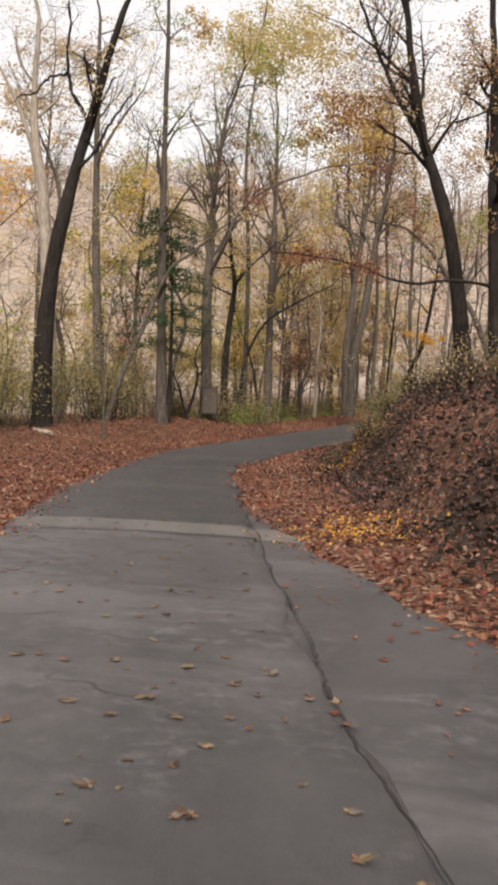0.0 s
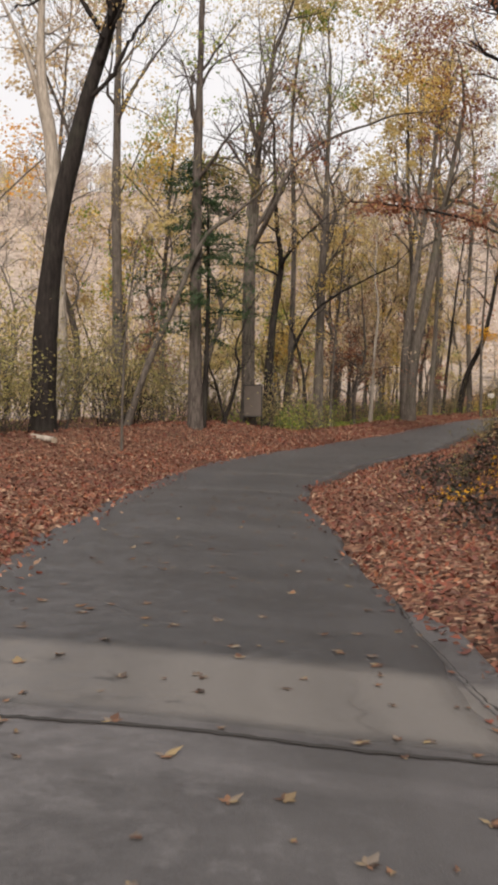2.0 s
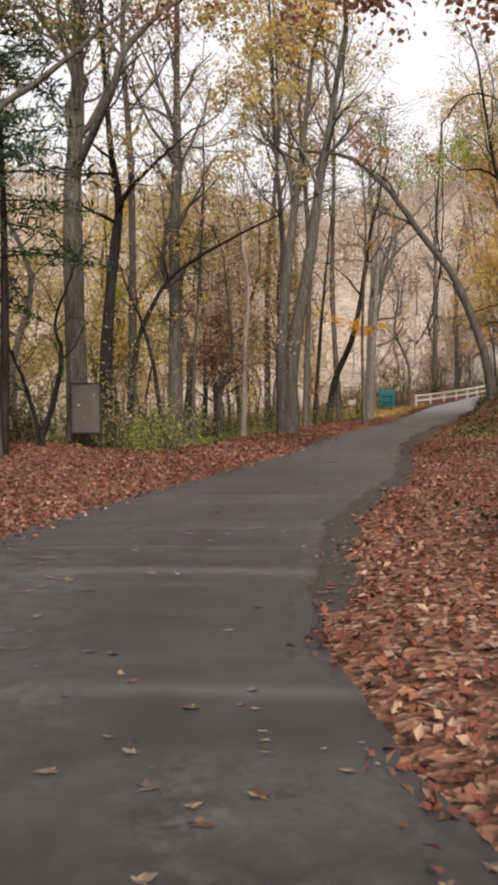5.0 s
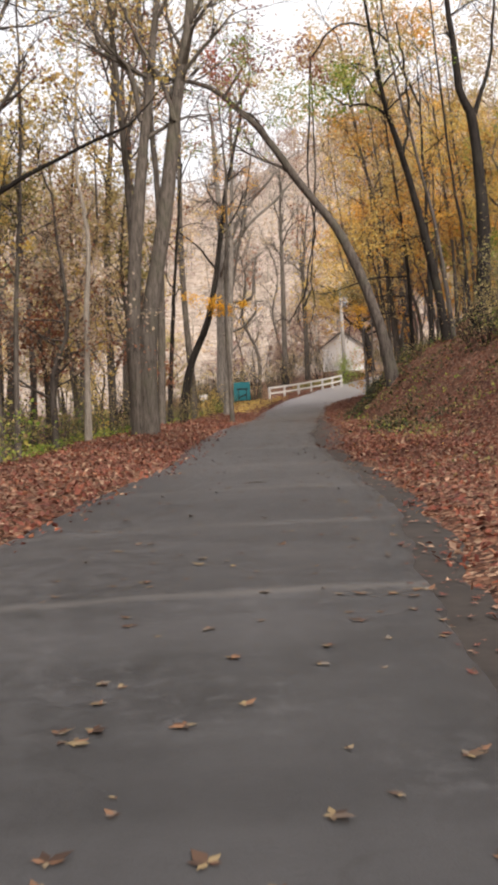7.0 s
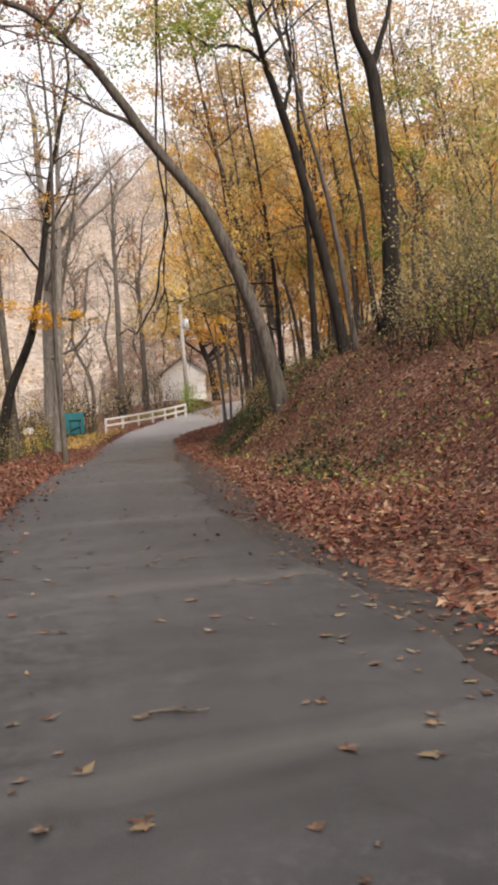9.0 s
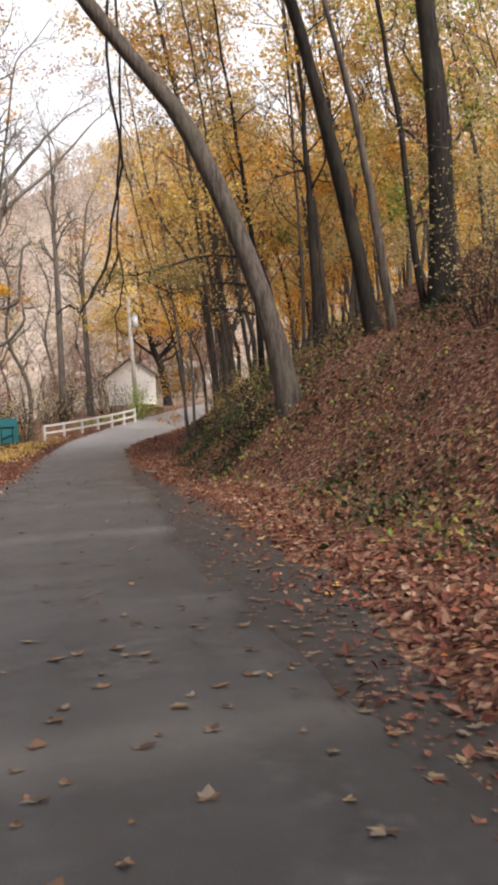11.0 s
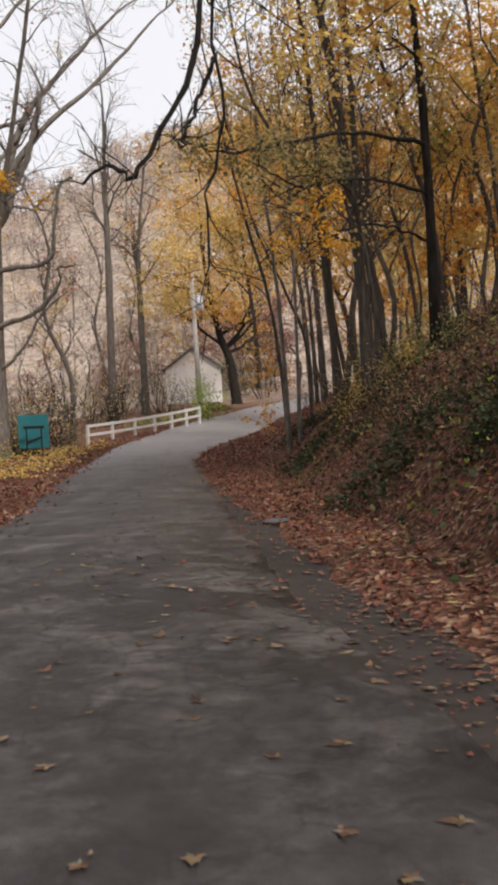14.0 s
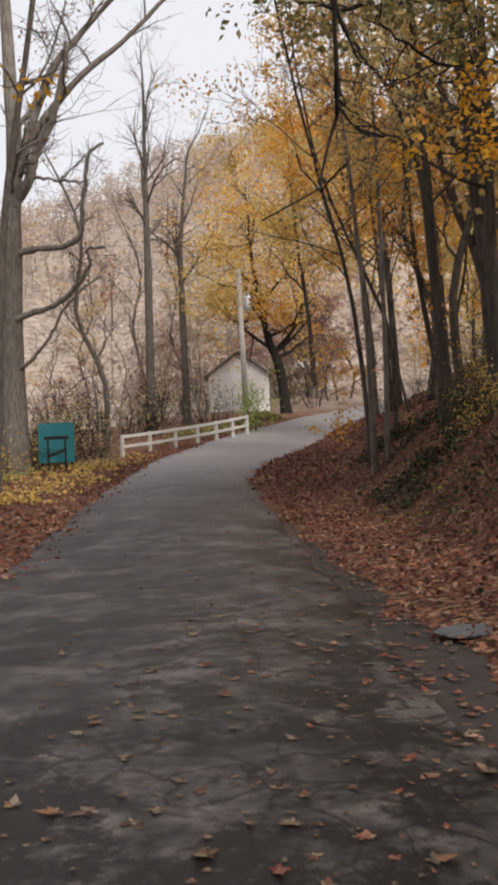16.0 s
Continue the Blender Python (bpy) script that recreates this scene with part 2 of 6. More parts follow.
def litter(name):
    """Forest floor: brown leaves over dark soil."""
    m, n, l, b = nodes_of(name)
    pos = place_of(n)
    vor = n.new("ShaderNodeTexVoronoi")
    vor.inputs["Scale"].default_value = 17.0
    l.new(pos, vor.inputs["Vector"])
    sep = n.new("ShaderNodeSeparateColor")
    l.new(vor.outputs["Color"], sep.inputs[0])
    col = ramp_of(n, [(0.0, (0.034, 0.021, 0.016)), (0.35, (0.095, 0.044, 0.030)), (0.6, (0.15, 0.070, 0.044)), (0.85, (0.22, 0.120, 0.076)), (1.0, (0.32, 0.22, 0.15))])
    l.new(sep.outputs[0], col.inputs[0])
    broad = noise_of(n, l, pos, 0.5, 6, 0.65)
    soil = ramp_of(n, [(0.55, (0, 0, 0)), (0.75, (1, 1, 1))])
    l.new(broad, soil.inputs[0])
    near = mix_of(n, l, soil.outputs[0], col.outputs[0], (0.028, 0.021, 0.016))
    # dry hillsides beyond the wood, with distance haze put into the pale colour
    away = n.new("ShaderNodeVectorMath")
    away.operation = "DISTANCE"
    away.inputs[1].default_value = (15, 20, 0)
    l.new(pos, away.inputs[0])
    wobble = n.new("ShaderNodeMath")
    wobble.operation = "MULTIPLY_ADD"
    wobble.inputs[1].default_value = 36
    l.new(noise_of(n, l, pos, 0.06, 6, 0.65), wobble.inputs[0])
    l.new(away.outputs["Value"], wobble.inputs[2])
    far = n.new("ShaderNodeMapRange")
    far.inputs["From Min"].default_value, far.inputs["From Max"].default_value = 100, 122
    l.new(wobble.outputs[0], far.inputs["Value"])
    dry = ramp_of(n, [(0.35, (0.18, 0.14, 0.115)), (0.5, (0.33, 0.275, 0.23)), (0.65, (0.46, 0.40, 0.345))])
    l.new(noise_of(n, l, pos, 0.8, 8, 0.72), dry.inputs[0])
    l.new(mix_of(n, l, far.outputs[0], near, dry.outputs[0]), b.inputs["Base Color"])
    b.inputs["Roughness"].default_value = 0.9
    b.inputs["Specular IOR Level"].default_value = 0.15
    bump_of(n, l, b, vor.outputs["Distance"], 0.8, 0.04)
    return m


BARK_DARK = bark("dark_bark", (0.008, 0.007, 0.0065), (0.034, 0.029, 0.027), (0.042, 0.043, 0.033))
BARK_MID = bark("brown_bark", (0.026, 0.022, 0.020), (0.125, 0.108, 0.097), (0.07, 0.074, 0.052))
BARK_GREY = bark("grey_bark", (0.036, 0.031, 0.028), (0.15, 0.132, 0.116), (0.085, 0.085, 0.06))
# grey bark made lighter: light from the sky put into the colour
BARK_ASH = bark("ash_grey_bark", (0.075, 0.068, 0.062), (0.27, 0.245, 0.22), (0.13, 0.13, 0.10))
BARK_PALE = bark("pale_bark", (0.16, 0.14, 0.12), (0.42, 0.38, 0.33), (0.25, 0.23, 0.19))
LEAF_YELLOW = foliage("yellow_leaf", [(0.62, 0.40, 0.10), (0.77, 0.55, 0.15), (0.80, 0.62, 0.24), (0.66, 0.55, 0.19)], 0.52)
LEAF_STRAW = foliage("straw_leaf", [(0.58, 0.47, 0.24), (0.69, 0.57, 0.29), (0.67, 0.57, 0.25), (0.56, 0.48, 0.22)], 0.52)
LEAF_ORANGE = foliage("orange_leaf", [(0.62, 0.26, 0.06), (0.78, 0.40, 0.07), (0.82, 0.50, 0.11), (0.70, 0.48, 0.16)], 0.52)
LEAF_GOLD = foliage("golden_leaf", [(0.74, 0.38, 0.04), (0.84, 0.48, 0.05), (0.86, 0.56, 0.08)], 0.55)
LEAF_THICKET = foliage("thicket_leaf", [(0.24, 0.24, 0.09), (0.34, 0.32, 0.12), (0.42, 0.38, 0.16), (0.40, 0.30, 0.14)], 0.5)
LEAF_FRESH = foliage("fresh_green_leaf", [(0.30, 0.44, 0.10), (0.42, 0.56, 0.14), (0.50, 0.60, 0.20)], 0.5)
LEAF_TAN = foliage("tan_leaf", [(0.46, 0.33, 0.20), (0.62, 0.46, 0.26), (0.70, 0.54, 0.24), (0.58, 0.52, 0.34)], 0.5)
# twigs of the far woods, paled in colour to stand for haze
LEAF_PALE = foliage("haze_paled_twig", [(0.49, 0.42, 0.40), (0.59, 0.51, 0.475), (0.65, 0.57, 0.51), (0.54, 0.455, 0.45)], 0.5)
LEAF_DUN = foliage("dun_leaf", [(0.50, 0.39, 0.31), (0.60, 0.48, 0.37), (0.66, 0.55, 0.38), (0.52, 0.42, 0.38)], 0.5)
LEAF_RUST = foliage("rust_leaf", [(0.19, 0.08, 0.055), (0.28, 0.12, 0.075), (0.38, 0.18, 0.10), (0.28, 0.165, 0.125)], 0.5)
LEAF_SCARLET = foliage("dull_scarlet_leaf", [(0.42, 0.13, 0.09), (0.52, 0.20, 0.14), (0.55, 0.28, 0.18)], 0.5)
LEAF_DUSK = foliage("dusky_maroon_leaf", [(0.20, 0.09, 0.08), (0.28, 0.14, 0.12), (0.34, 0.20, 0.17), (0.26, 0.17, 0.16)], 0.45)
LEAF_GREEN = foliage("green_leaf", [(0.12, 0.20, 0.04), (0.22, 0.34, 0.06), (0.36, 0.44, 0.10), (0.50, 0.44, 0.12)], 0.5)
LEAF_OLIVE = foliage("olive_leaf", [(0.13, 0.135, 0.055), (0.22, 0.215, 0.085), (0.33, 0.28, 0.12), (0.36, 0.25, 0.13)], 0.45)
LEAF_IVY = foliage("ivy_leaf", [(0.014, 0.022, 0.010), (0.028, 0.04, 0.018), (0.055, 0.07, 0.03), (0.06, 0.045, 0.025)], 0.2, 0.45)
NEEDLE = foliage("evergreen_needle", [(0.015, 0.04, 0.018), (0.035, 0.07, 0.03), (0.06, 0.10, 0.04)], 0.2)
LITTER_LEAF = foliage("fallen_leaf", [(0.06, 0.020, 0.017), (0.18, 0.054, 0.038), (0.27, 0.088, 0.052), (0.13, 0.048, 0.040), (0.36, 0.165, 0.095), (0.05, 0.023, 0.021), (0.48, 0.34, 0.24), (0.23, 0.092, 0.066)], 0.1, 0.7, (0.085, 0.036, 0.031))
ROAD_LEAF = foliage("road_leaf", [(0.03, 0.022, 0.018), (0.11, 0.06, 0.042), (0.24, 0.135, 0.08), (0.05, 0.035, 0.03), (0.20, 0.175, 0.15), (0.09, 0.06, 0.046), (0.26, 0.20, 0.11), (0.16, 0.135, 0.12)], 0.05, 0.75)
FOREST_FLOOR = litter("leaf_litter")
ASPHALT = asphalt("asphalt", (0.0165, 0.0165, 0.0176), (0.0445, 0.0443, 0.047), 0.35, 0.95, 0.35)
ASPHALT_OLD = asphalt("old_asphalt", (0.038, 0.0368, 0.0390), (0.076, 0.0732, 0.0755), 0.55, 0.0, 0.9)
CONCRETE = plain("pale_concrete", (0.115, 0.107, 0.10), 0.9, 0.5, 1.6)
GRAVEL = plain("earthy_gravel", (0.027, 0.021, 0.018), 0.9, 0.65, 4.0)
WHITE_SIDING = plain("white_siding", (0.84, 0.85, 0.86), 0.6, 0.08, 3.0)
WHITE_PAINT = plain("white_paint", (0.50, 0.50, 0.49), 0.6, 0.15, 3.0)
TEAL = plain("teal_paint", (0.018, 0.19, 0.225), 0.55, 0.2, 2.0)
BOARD = plain("weathered_board", (0.075, 0.062, 0.053), 0.75, 0.25, 3.0)
IRON = plain("dark_iron", (0.03, 0.03, 0.03), 0.5, 0.3, 10.0, 0.6)
POLE_WOOD = plain("pole_wood", (0.42, 0.40, 0.38), 0.85, 0.3, 4.0)
STEEL = plain("grey_steel", (0.55, 0.61, 0.67), 0.5, 0.1, 4.0)
SHINGLE = plain("roof_shingle", (0.16, 0.14, 0.13), 0.9, 0.3, 8.0)
RED_PAINT = plain("dull_red_paint", (0.26, 0.06, 0.05), 0.6, 0.2, 3.0)
GLASS_DARK = plain("dark_window_glass", (0.03, 0.035, 0.04), 0.1, 0.1, 2.0)
TAR = plain("dark_crack", (0.02, 0.018, 0.017), 0.9, 0.4, 12.0)
SOIL = plain("dark_soil", (0.030, 0.021, 0.016), 0.95, 0.5, 14.0)
STONE = plain("grey_stone", (0.085, 0.09, 0.095), 0.85, 0.45, 7.0)
CUT_WOOD = plain("cut_wood", (0.30, 0.25, 0.19), 0.8, 0.2, 10.0)


# ---- mesh helpers ----
class Geo:
    """Gathers quads from tubes and leaves."""

    def __init__(self):
        self.v, self.f, self.count = [], [], 0

    def add(self, v, f):
        self.v.append(np.asarray(v, float).reshape(-1, 3))
        self.f.append(np.asarray(f, int).reshape(-1, 4) + self.count)
        self.count += len(self.v[-1])

    def tube(self, pts, radii, sides):
        pts, radii = np.asarray(pts, float), np.asarray(radii, float)
        k = len(pts)
        way = np.gradient(pts, axis=0)
        way /= np.linalg.norm(way, axis=1)[:, None] + 1e-9
        ref = np.array([1.0, 0, 0]) if abs(way[0, 2]) > 0.7 else np.array([0, 0, 1.0])
        a = np.cross(way, ref)
        a /= np.linalg.norm(a, axis=1)[:, None] + 1e-9
        b = np.cross(way, a)
        ang = np.arange(sides) * 2 * math.pi / sides
        ring = np.cos(ang)[None, :, None] * a[:, None] + np.sin(ang)[None, :, None] * b[:, None]
        v = pts[:, None] + ring * radii[:, None, None]
        i = np.arange(k - 1)[:, None] * sides
        j = np.arange(sides)[None]
        j2 = (j + 1) % sides
        f = np.stack([i + j, i + j2, i + sides + j2, i + sides + j], -1)
        self.add(v, f)

    def leaves(self, at, size, rng, flat=0.0, wide=0.36, out=None):
        """Folded four-cornered leaves at the places given. flat: how nearly they lie level. out: the way that each one faces, more or less."""
        at = np.asarray(at, float)
        n = len(at)
        if not n:
            return
        way = rng.normal(size=(n, 3))
        way[:, 2] *= 1 - flat
        way /= np.linalg.norm(way, axis=1)[:, None] + 1e-9
        nrm = rng.normal(size=(n, 3)) * (1 - flat)
        nrm[:, 2] += flat * 2
        if out is not None:
            nrm = 0.5 * nrm + out
            nrm /= np.linalg.norm(nrm, axis=1)[:, None] + 1e-9
            way = way - 0.85 * nrm * np.sum(way * nrm, 1)[:, None]
            way /= np.linalg.norm(way, axis=1)[:, None] + 1e-9
        side = np.cross(way, nrm)
        side /= np.linalg.norm(side, axis=1)[:, None] + 1e-9
        up = np.cross(side, way)
        s = (size * rng.uniform(0.6, 1.35, n))[:, None]
        mid = at + way * s * 0.45 + up * s * 0.1
        v = np.stack([at, mid + side * s * wide, at + way * s, mid - side * s * wide], 1)
        self.add(v, np.arange(n * 4).reshape(-1, 4))

    def mesh(self, name, material, smooth=True):
        me = bpy.data.meshes.new(name)
        v, f = np.concatenate(self.v), np.concatenate(self.f)
        me.vertices.add(len(v))
        me.vertices.foreach_set("co", v.ravel())
        me.loops.add(f.size)
        me.loops.foreach_set("vertex_index", f.ravel())
        me.polygons.add(len(f))
        me.polygons.foreach_set("loop_start", np.arange(len(f)) * 4)
        me.polygons.foreach_set("loop_total", np.full(len(f), 4))
        me.polygons.foreach_set("use_smooth", np.full(len(f), smooth))
        me.update()
        me.validate()
        me.materials.append(material)
        return me


def tufts(g, hubs, count, wide, size, rng, middle=None):
    """Leaves in loose tufts round the hubs, each facing outward and up to the light."""
    hubs = np.asarray(hubs, float)
    pick = hubs[rng.integers(0, len(hubs), count)]
    off = rng.normal(size=(count, 3)) * wide * np.array([1, 1, 0.65])
    out = off / (np.linalg.norm(off, axis=1)[:, None] + 1e-9) * 0.6 + np.array([0, 0, 0.55])
    away = pick - (hubs.mean(0) if middle is None else middle)
    out += 0.6 * away / (np.linalg.norm(away, axis=1)[:, None] + 1e-9)
    g.leaves(pick + off, size, rng, out=out)


def under(ob, parent):
    ob.parent = parent
    return ob


def part(name, bm, material, parent, label=""):
    me = bpy.data.meshes.new(name)
    bm.to_mesh(me)
    bm.free()
    me.materials.append(material)
    ob = new(name, me)
    ob.parent = parent
    return tagged(ob, label)


def box(size, at=(0, 0, 0), turn=(0, 0, 0), bevel=0.0):
    bm = bmesh.new()
    bmesh.ops.create_cube(bm, size=1)
    bmesh.ops.scale(bm, vec=size, verts=bm.verts)
    if bevel:
        bmesh.ops.bevel(bm, geom=bm.edges[:], offset=bevel, segments=2, affect="EDGES")
    bmesh.ops.transform(bm, matrix=pose(*at, *turn), verts=bm.verts)
    return bm


def rod(r1, r2, length, at=(0, 0, 0), turn=(0, 0, 0), sides=16):
    bm = bmesh.new()
    bmesh.ops.create_cone(bm, cap_ends=True, segments=sides, radius1=r1, radius2=r2, depth=length)
    bmesh.ops.transform(bm, matrix=pose(*at, *turn) @ pose(0, 0, length / 2), verts=bm.verts)
    for f in bm.faces:
        f.smooth = len(f.verts) == 4
    return bm


def spline(ctrl, n):
    """A smooth line through a few points."""
    p = np.asarray(ctrl, float)
    p = np.vstack([2 * p[0] - p[1], p, 2 * p[-1] - p[-2]])
    out = []
    for t in np.linspace(0, len(p) - 3 - 1e-6, n):
        k = int(t)
        u = t - k
        a, b, c, d = p[k : k + 4]
        out.append(0.5 * (2 * b + (c - a) * u + (2 * a - 5 * b + 4 * c - d) * u * u + (3 * b - a - 3 * c + d) * u**3))
    return np.array(out)


# ---- the lie of the land ----
RIGHT_Y = [-45, -25, -20.2, -14.3, -7.2, -4, -0.8, 0.9, 3.5, 6, 8.2, 10.9, 13.1, 16.3, 20, 26.5, 32, 35.3, 40, 43.8, 48.3, 53.5, 59.3, 68.6, 76, 87, 95.7, 102, 118]
RIGHT_X = [14, 7.8, 6.3, 4.7, 2.9, 2.08, 1.22, 0.87, 0.73, 0.83, 1.05, 1.52, 2.1, 2.75, 3.2, 4.0, 4.9, 5.68, 6.77, 7.4, 8.45, 9.7, 11.05, 13.06, 15.75, 21.5, 26, 30.3, 45]
LEFT_Y = [-45, -25, -13.5, -10.7, -6.5, -2.7, 0, 3.5, 7, 9, 11.3, 14.8, 19.4, 22.5, 29.2, 37.6, 53.5, 57, 61.6, 69, 80, 90.5, 96.9, 103.4, 107, 122]
LEFT_X = [10, 4.2, 0.95, 0.04, -1.2, -1.95, -2.45, -2.85, -2.95, -2.65, -2.35, -1.6, -0.5, 0.3, 1.2, 2.65, 5.95, 6.6, 7.5, 9.25, 12.2, 16.7, 20.9, 26.3, 30.5, 46]
RISE_Y = [-60, -40, -26, -15, -8, 0, 4, 14, 20, 37, 46, 54, 60, 70, 80, 90, 100, 115, 140]
RISE_Z = [3.2, 2.1, 1.35, 0.75, 0.35, 0.05, 0.02, -0.05, 0, 0, -0.04, -0.17, -0.15, 0.1, 0.45, 1.0, 2.0, 4.0, 8.0]


def right_edge(y):
    return np.interp(y, RIGHT_Y, RIGHT_X)


def left_edge(y):
    return np.interp(y, LEFT_Y, LEFT_X)


def road_height(y):
    return np.interp(y, RISE_Y, RISE_Z)


def ease(x, a, b):
    t = np.clip((np.asarray(x, float) - a) / (b - a), 0, 1)
    return t * t * (3 - 2 * t)


def waves(x, y):
    return 0.5 * np.sin(0.83 * x + 1.7 * np.sin(0.31 * y)) + 0.5 * np.sin(0.61 * y + 1.3 * np.sin(0.47 * x) + 1.0)


def shoulder(y):
    """Width of the paved or gravelled edge on the right."""
    return np.interp(y, [-45, -25, -18.6, -13.3, -9, 2, 4, 26, 29, 36, 40, 46, 52, 60], [2.6, 2.3, 1.4, 0.6, 0.1, 0.05, 0.4, 0.45, 0.95, 0.9, 0.6, 0.5, 0.3, 0.08])


def land(x, y):
    """Height of the ground."""
    x, y = np.asarray(x, float), np.asarray(y, float)
    base = road_height(y)
    dr, dl = x - right_edge(y), left_edge(y) - x
    # right: leaf-strewn verge, cut bank, wooded hillside
    foot = np.interp(y, [-40, -8, -2, 6, 24, 30, 36, 40, 47, 56, 63, 72, 80, 95, 110], [2.6, 2.4, 2.8, 3.1, 3.2, 2.8, 2.3, 1.5, 1.6, 1.9, 2.4, 2.5, 2.0, 5.0, 7.0])
    steep = np.interp(y, [-40, -8, 0, 6, 12, 22, 32, 40, 54, 66, 80, 100], [0.8, 1.2, 1.5, 1.2, 0.5, 0.45, 0.8, 1.0, 1.0, 0.65, 0.5, 0.1])
    cut = np.interp(y, [-20, -4, 6, 14], [2.0, 1.0, 0.9, 2.0])
    climb = np.interp(y, [78, 92, 125], [0.52, 0.25, 0.15])
    e = np.maximum(dr - foot, 0)
    up = steep * np.minimum(e, cut) + climb * np.clip(e - cut, 0, 58) + 0.15 * np.maximum(e - 60, 0)
    right = 0.05 * np.clip(dr - shoulder(y), 0, 3) - 0.07 * (1 - ease(dr - shoulder(y), -0.1, 0.2)) + up + (0.10 * waves(x, y) + 0.11 * ease(y, 34, 42) * np.sin(2.1 * x + 1.2 * y) * np.sin(1.7 * y - 0.8 * x)) * np.clip(e, 0, 1.5)
    # left: low berm, flat wood, then down to the valley floor
    left = 0.03 * np.clip(dl, 0, 3) + (0.5 - 0.95 * ease(y, 18, 27)) * ease(dl, 2.8, 5.4) - 3.0 * ease(dl, 12, 34) - 0.13 * np.clip(dl, 0, 4) * ease(y, 74, 82) * (1 - ease(y, 90, 100)) + 0.07 * waves(x, y) * np.clip(dl - 2, 0, 1) + 0.28 * np.exp(-((x + 5.6) ** 2 + (y - 14.45) ** 2) / 3)
    z = base + np.where(dr > 0, right, np.where(dl > 0, left, -0.08))
    # the hills that close the valley
    far = np.hypot(x - 5, y - 55)
    turn = np.arctan2(x - 5, y - 30)
    hill = np.clip(far - 85, 0, 190) * (0.34 + 0.17 * ease(turn, 0.06, 0.42)) + 5 * waves(x * 0.05, y * 0.05) * ease(far, 100, 180)
    return z + np.where(dr > 0, np.maximum(hill - np.maximum(e - 4, 0) * 0.4, 0) * ease(far, 85, 130), hill)


def surface(x, y):
    """Height of what one would tread on: lane or ground."""
    a, c = left_edge(y), right_edge(y)
    s = np.clip((x - a) / (c - a), 0, 1)
    return np.where((x > a) & (x < c), road_height(y) + 0.035 * (1 - (2 * s - 1) ** 2) - 0.01, land(x, y))


def upright(x, y):
    """The way that stands square on the ground."""
    sx, sy = (land(x + 0.1, y) - land(x - 0.1, y)) / 0.2, (land(x, y + 0.1) - land(x, y - 0.1)) / 0.2
    n = np.stack([-sx, -sy, np.ones_like(sx)], -1)
    return n / np.linalg.norm(n, axis=-1)[..., None]


def grid_mesh(name, xs, ys, zs, material, uv=None):
    """A sheet from arrays of equal shape."""
    rows, cols = xs.shape
    g = Geo()
    i = np.arange(rows - 1)[:, None] * cols + np.arange(cols - 1)[None]
    g.add(np.stack([xs, ys, zs], -1), np.stack([i, i + 1, i + cols + 1, i + cols], -1))
    me = g.mesh(name, material)
    if uv is not None:
        layer = me.uv_layers.new(name="UVMap")
        index = np.empty(len(me.loops), int)
        me.loops.foreach_get("vertex_index", index)
        layer.data.foreach_set("uv", uv.reshape(-1, 2)[index].ravel())
    return me


def build_ground():
    near = np.concatenate([np.arange(-14, 16, 0.3)])
    out = 16 * 1.13 ** np.arange(1, 29)
    u = np.concatenate([-out[::-1] + 2, near, out])
    v = np.concatenate([-30 - 12 * 1.2 ** np.arange(18)[::-1], np.arange(-30, 125, 0.6), 125 + 4 * 1.16 ** np.arange(1, 30)])
    ys = np.repeat(v[:, None], len(u), 1)
    centre = (right_edge(v) + left_edge(v)) / 2
    xs = centre[:, None] + u[None]
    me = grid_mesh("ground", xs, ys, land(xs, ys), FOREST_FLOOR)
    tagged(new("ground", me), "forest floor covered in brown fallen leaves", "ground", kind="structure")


def build_road(name, y0, y1, material, label, lift=0.0):
    """A slab with a slight crown and a ragged edge."""
    v = np.linspace(y0, y1, int((y1 - y0) / 0.35))
    s = np.concatenate([[0, 0.012], np.linspace(0.06, 0.94, 11), [0.988, 1]])
    rag = (0.03 * np.sin(v * 3.1) + 0.04 * np.sin(v * 1.27 + 1) + 0.02 * np.sin(v * 7.7))
    l, r = left_edge(v) + rag, right_edge(v) + rag[::-1]
    xs = l[:, None] + (r - l)[:, None] * s[None]
    ys = np.repeat(v[:, None], len(s), 1)
    zs = road_height(ys) + lift + 0.035 * (1 - (2 * s[None] - 1) ** 2)
    zs[:, 0] -= 0.07
    zs[:, -1] -= 0.07
    uv = np.stack([np.repeat(s[None] * 3.6, len(v), 0), ys], -1)
    return tagged(new(name, grid_mesh(name, xs, ys, zs, material, uv)), label, "road", kind="structure")


build_ground()
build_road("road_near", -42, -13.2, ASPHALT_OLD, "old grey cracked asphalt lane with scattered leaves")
build_road("road", -13.2, 118, ASPHALT, "dark grey asphalt lane with painted sun streaks and far shine, worn and damp at the bend")


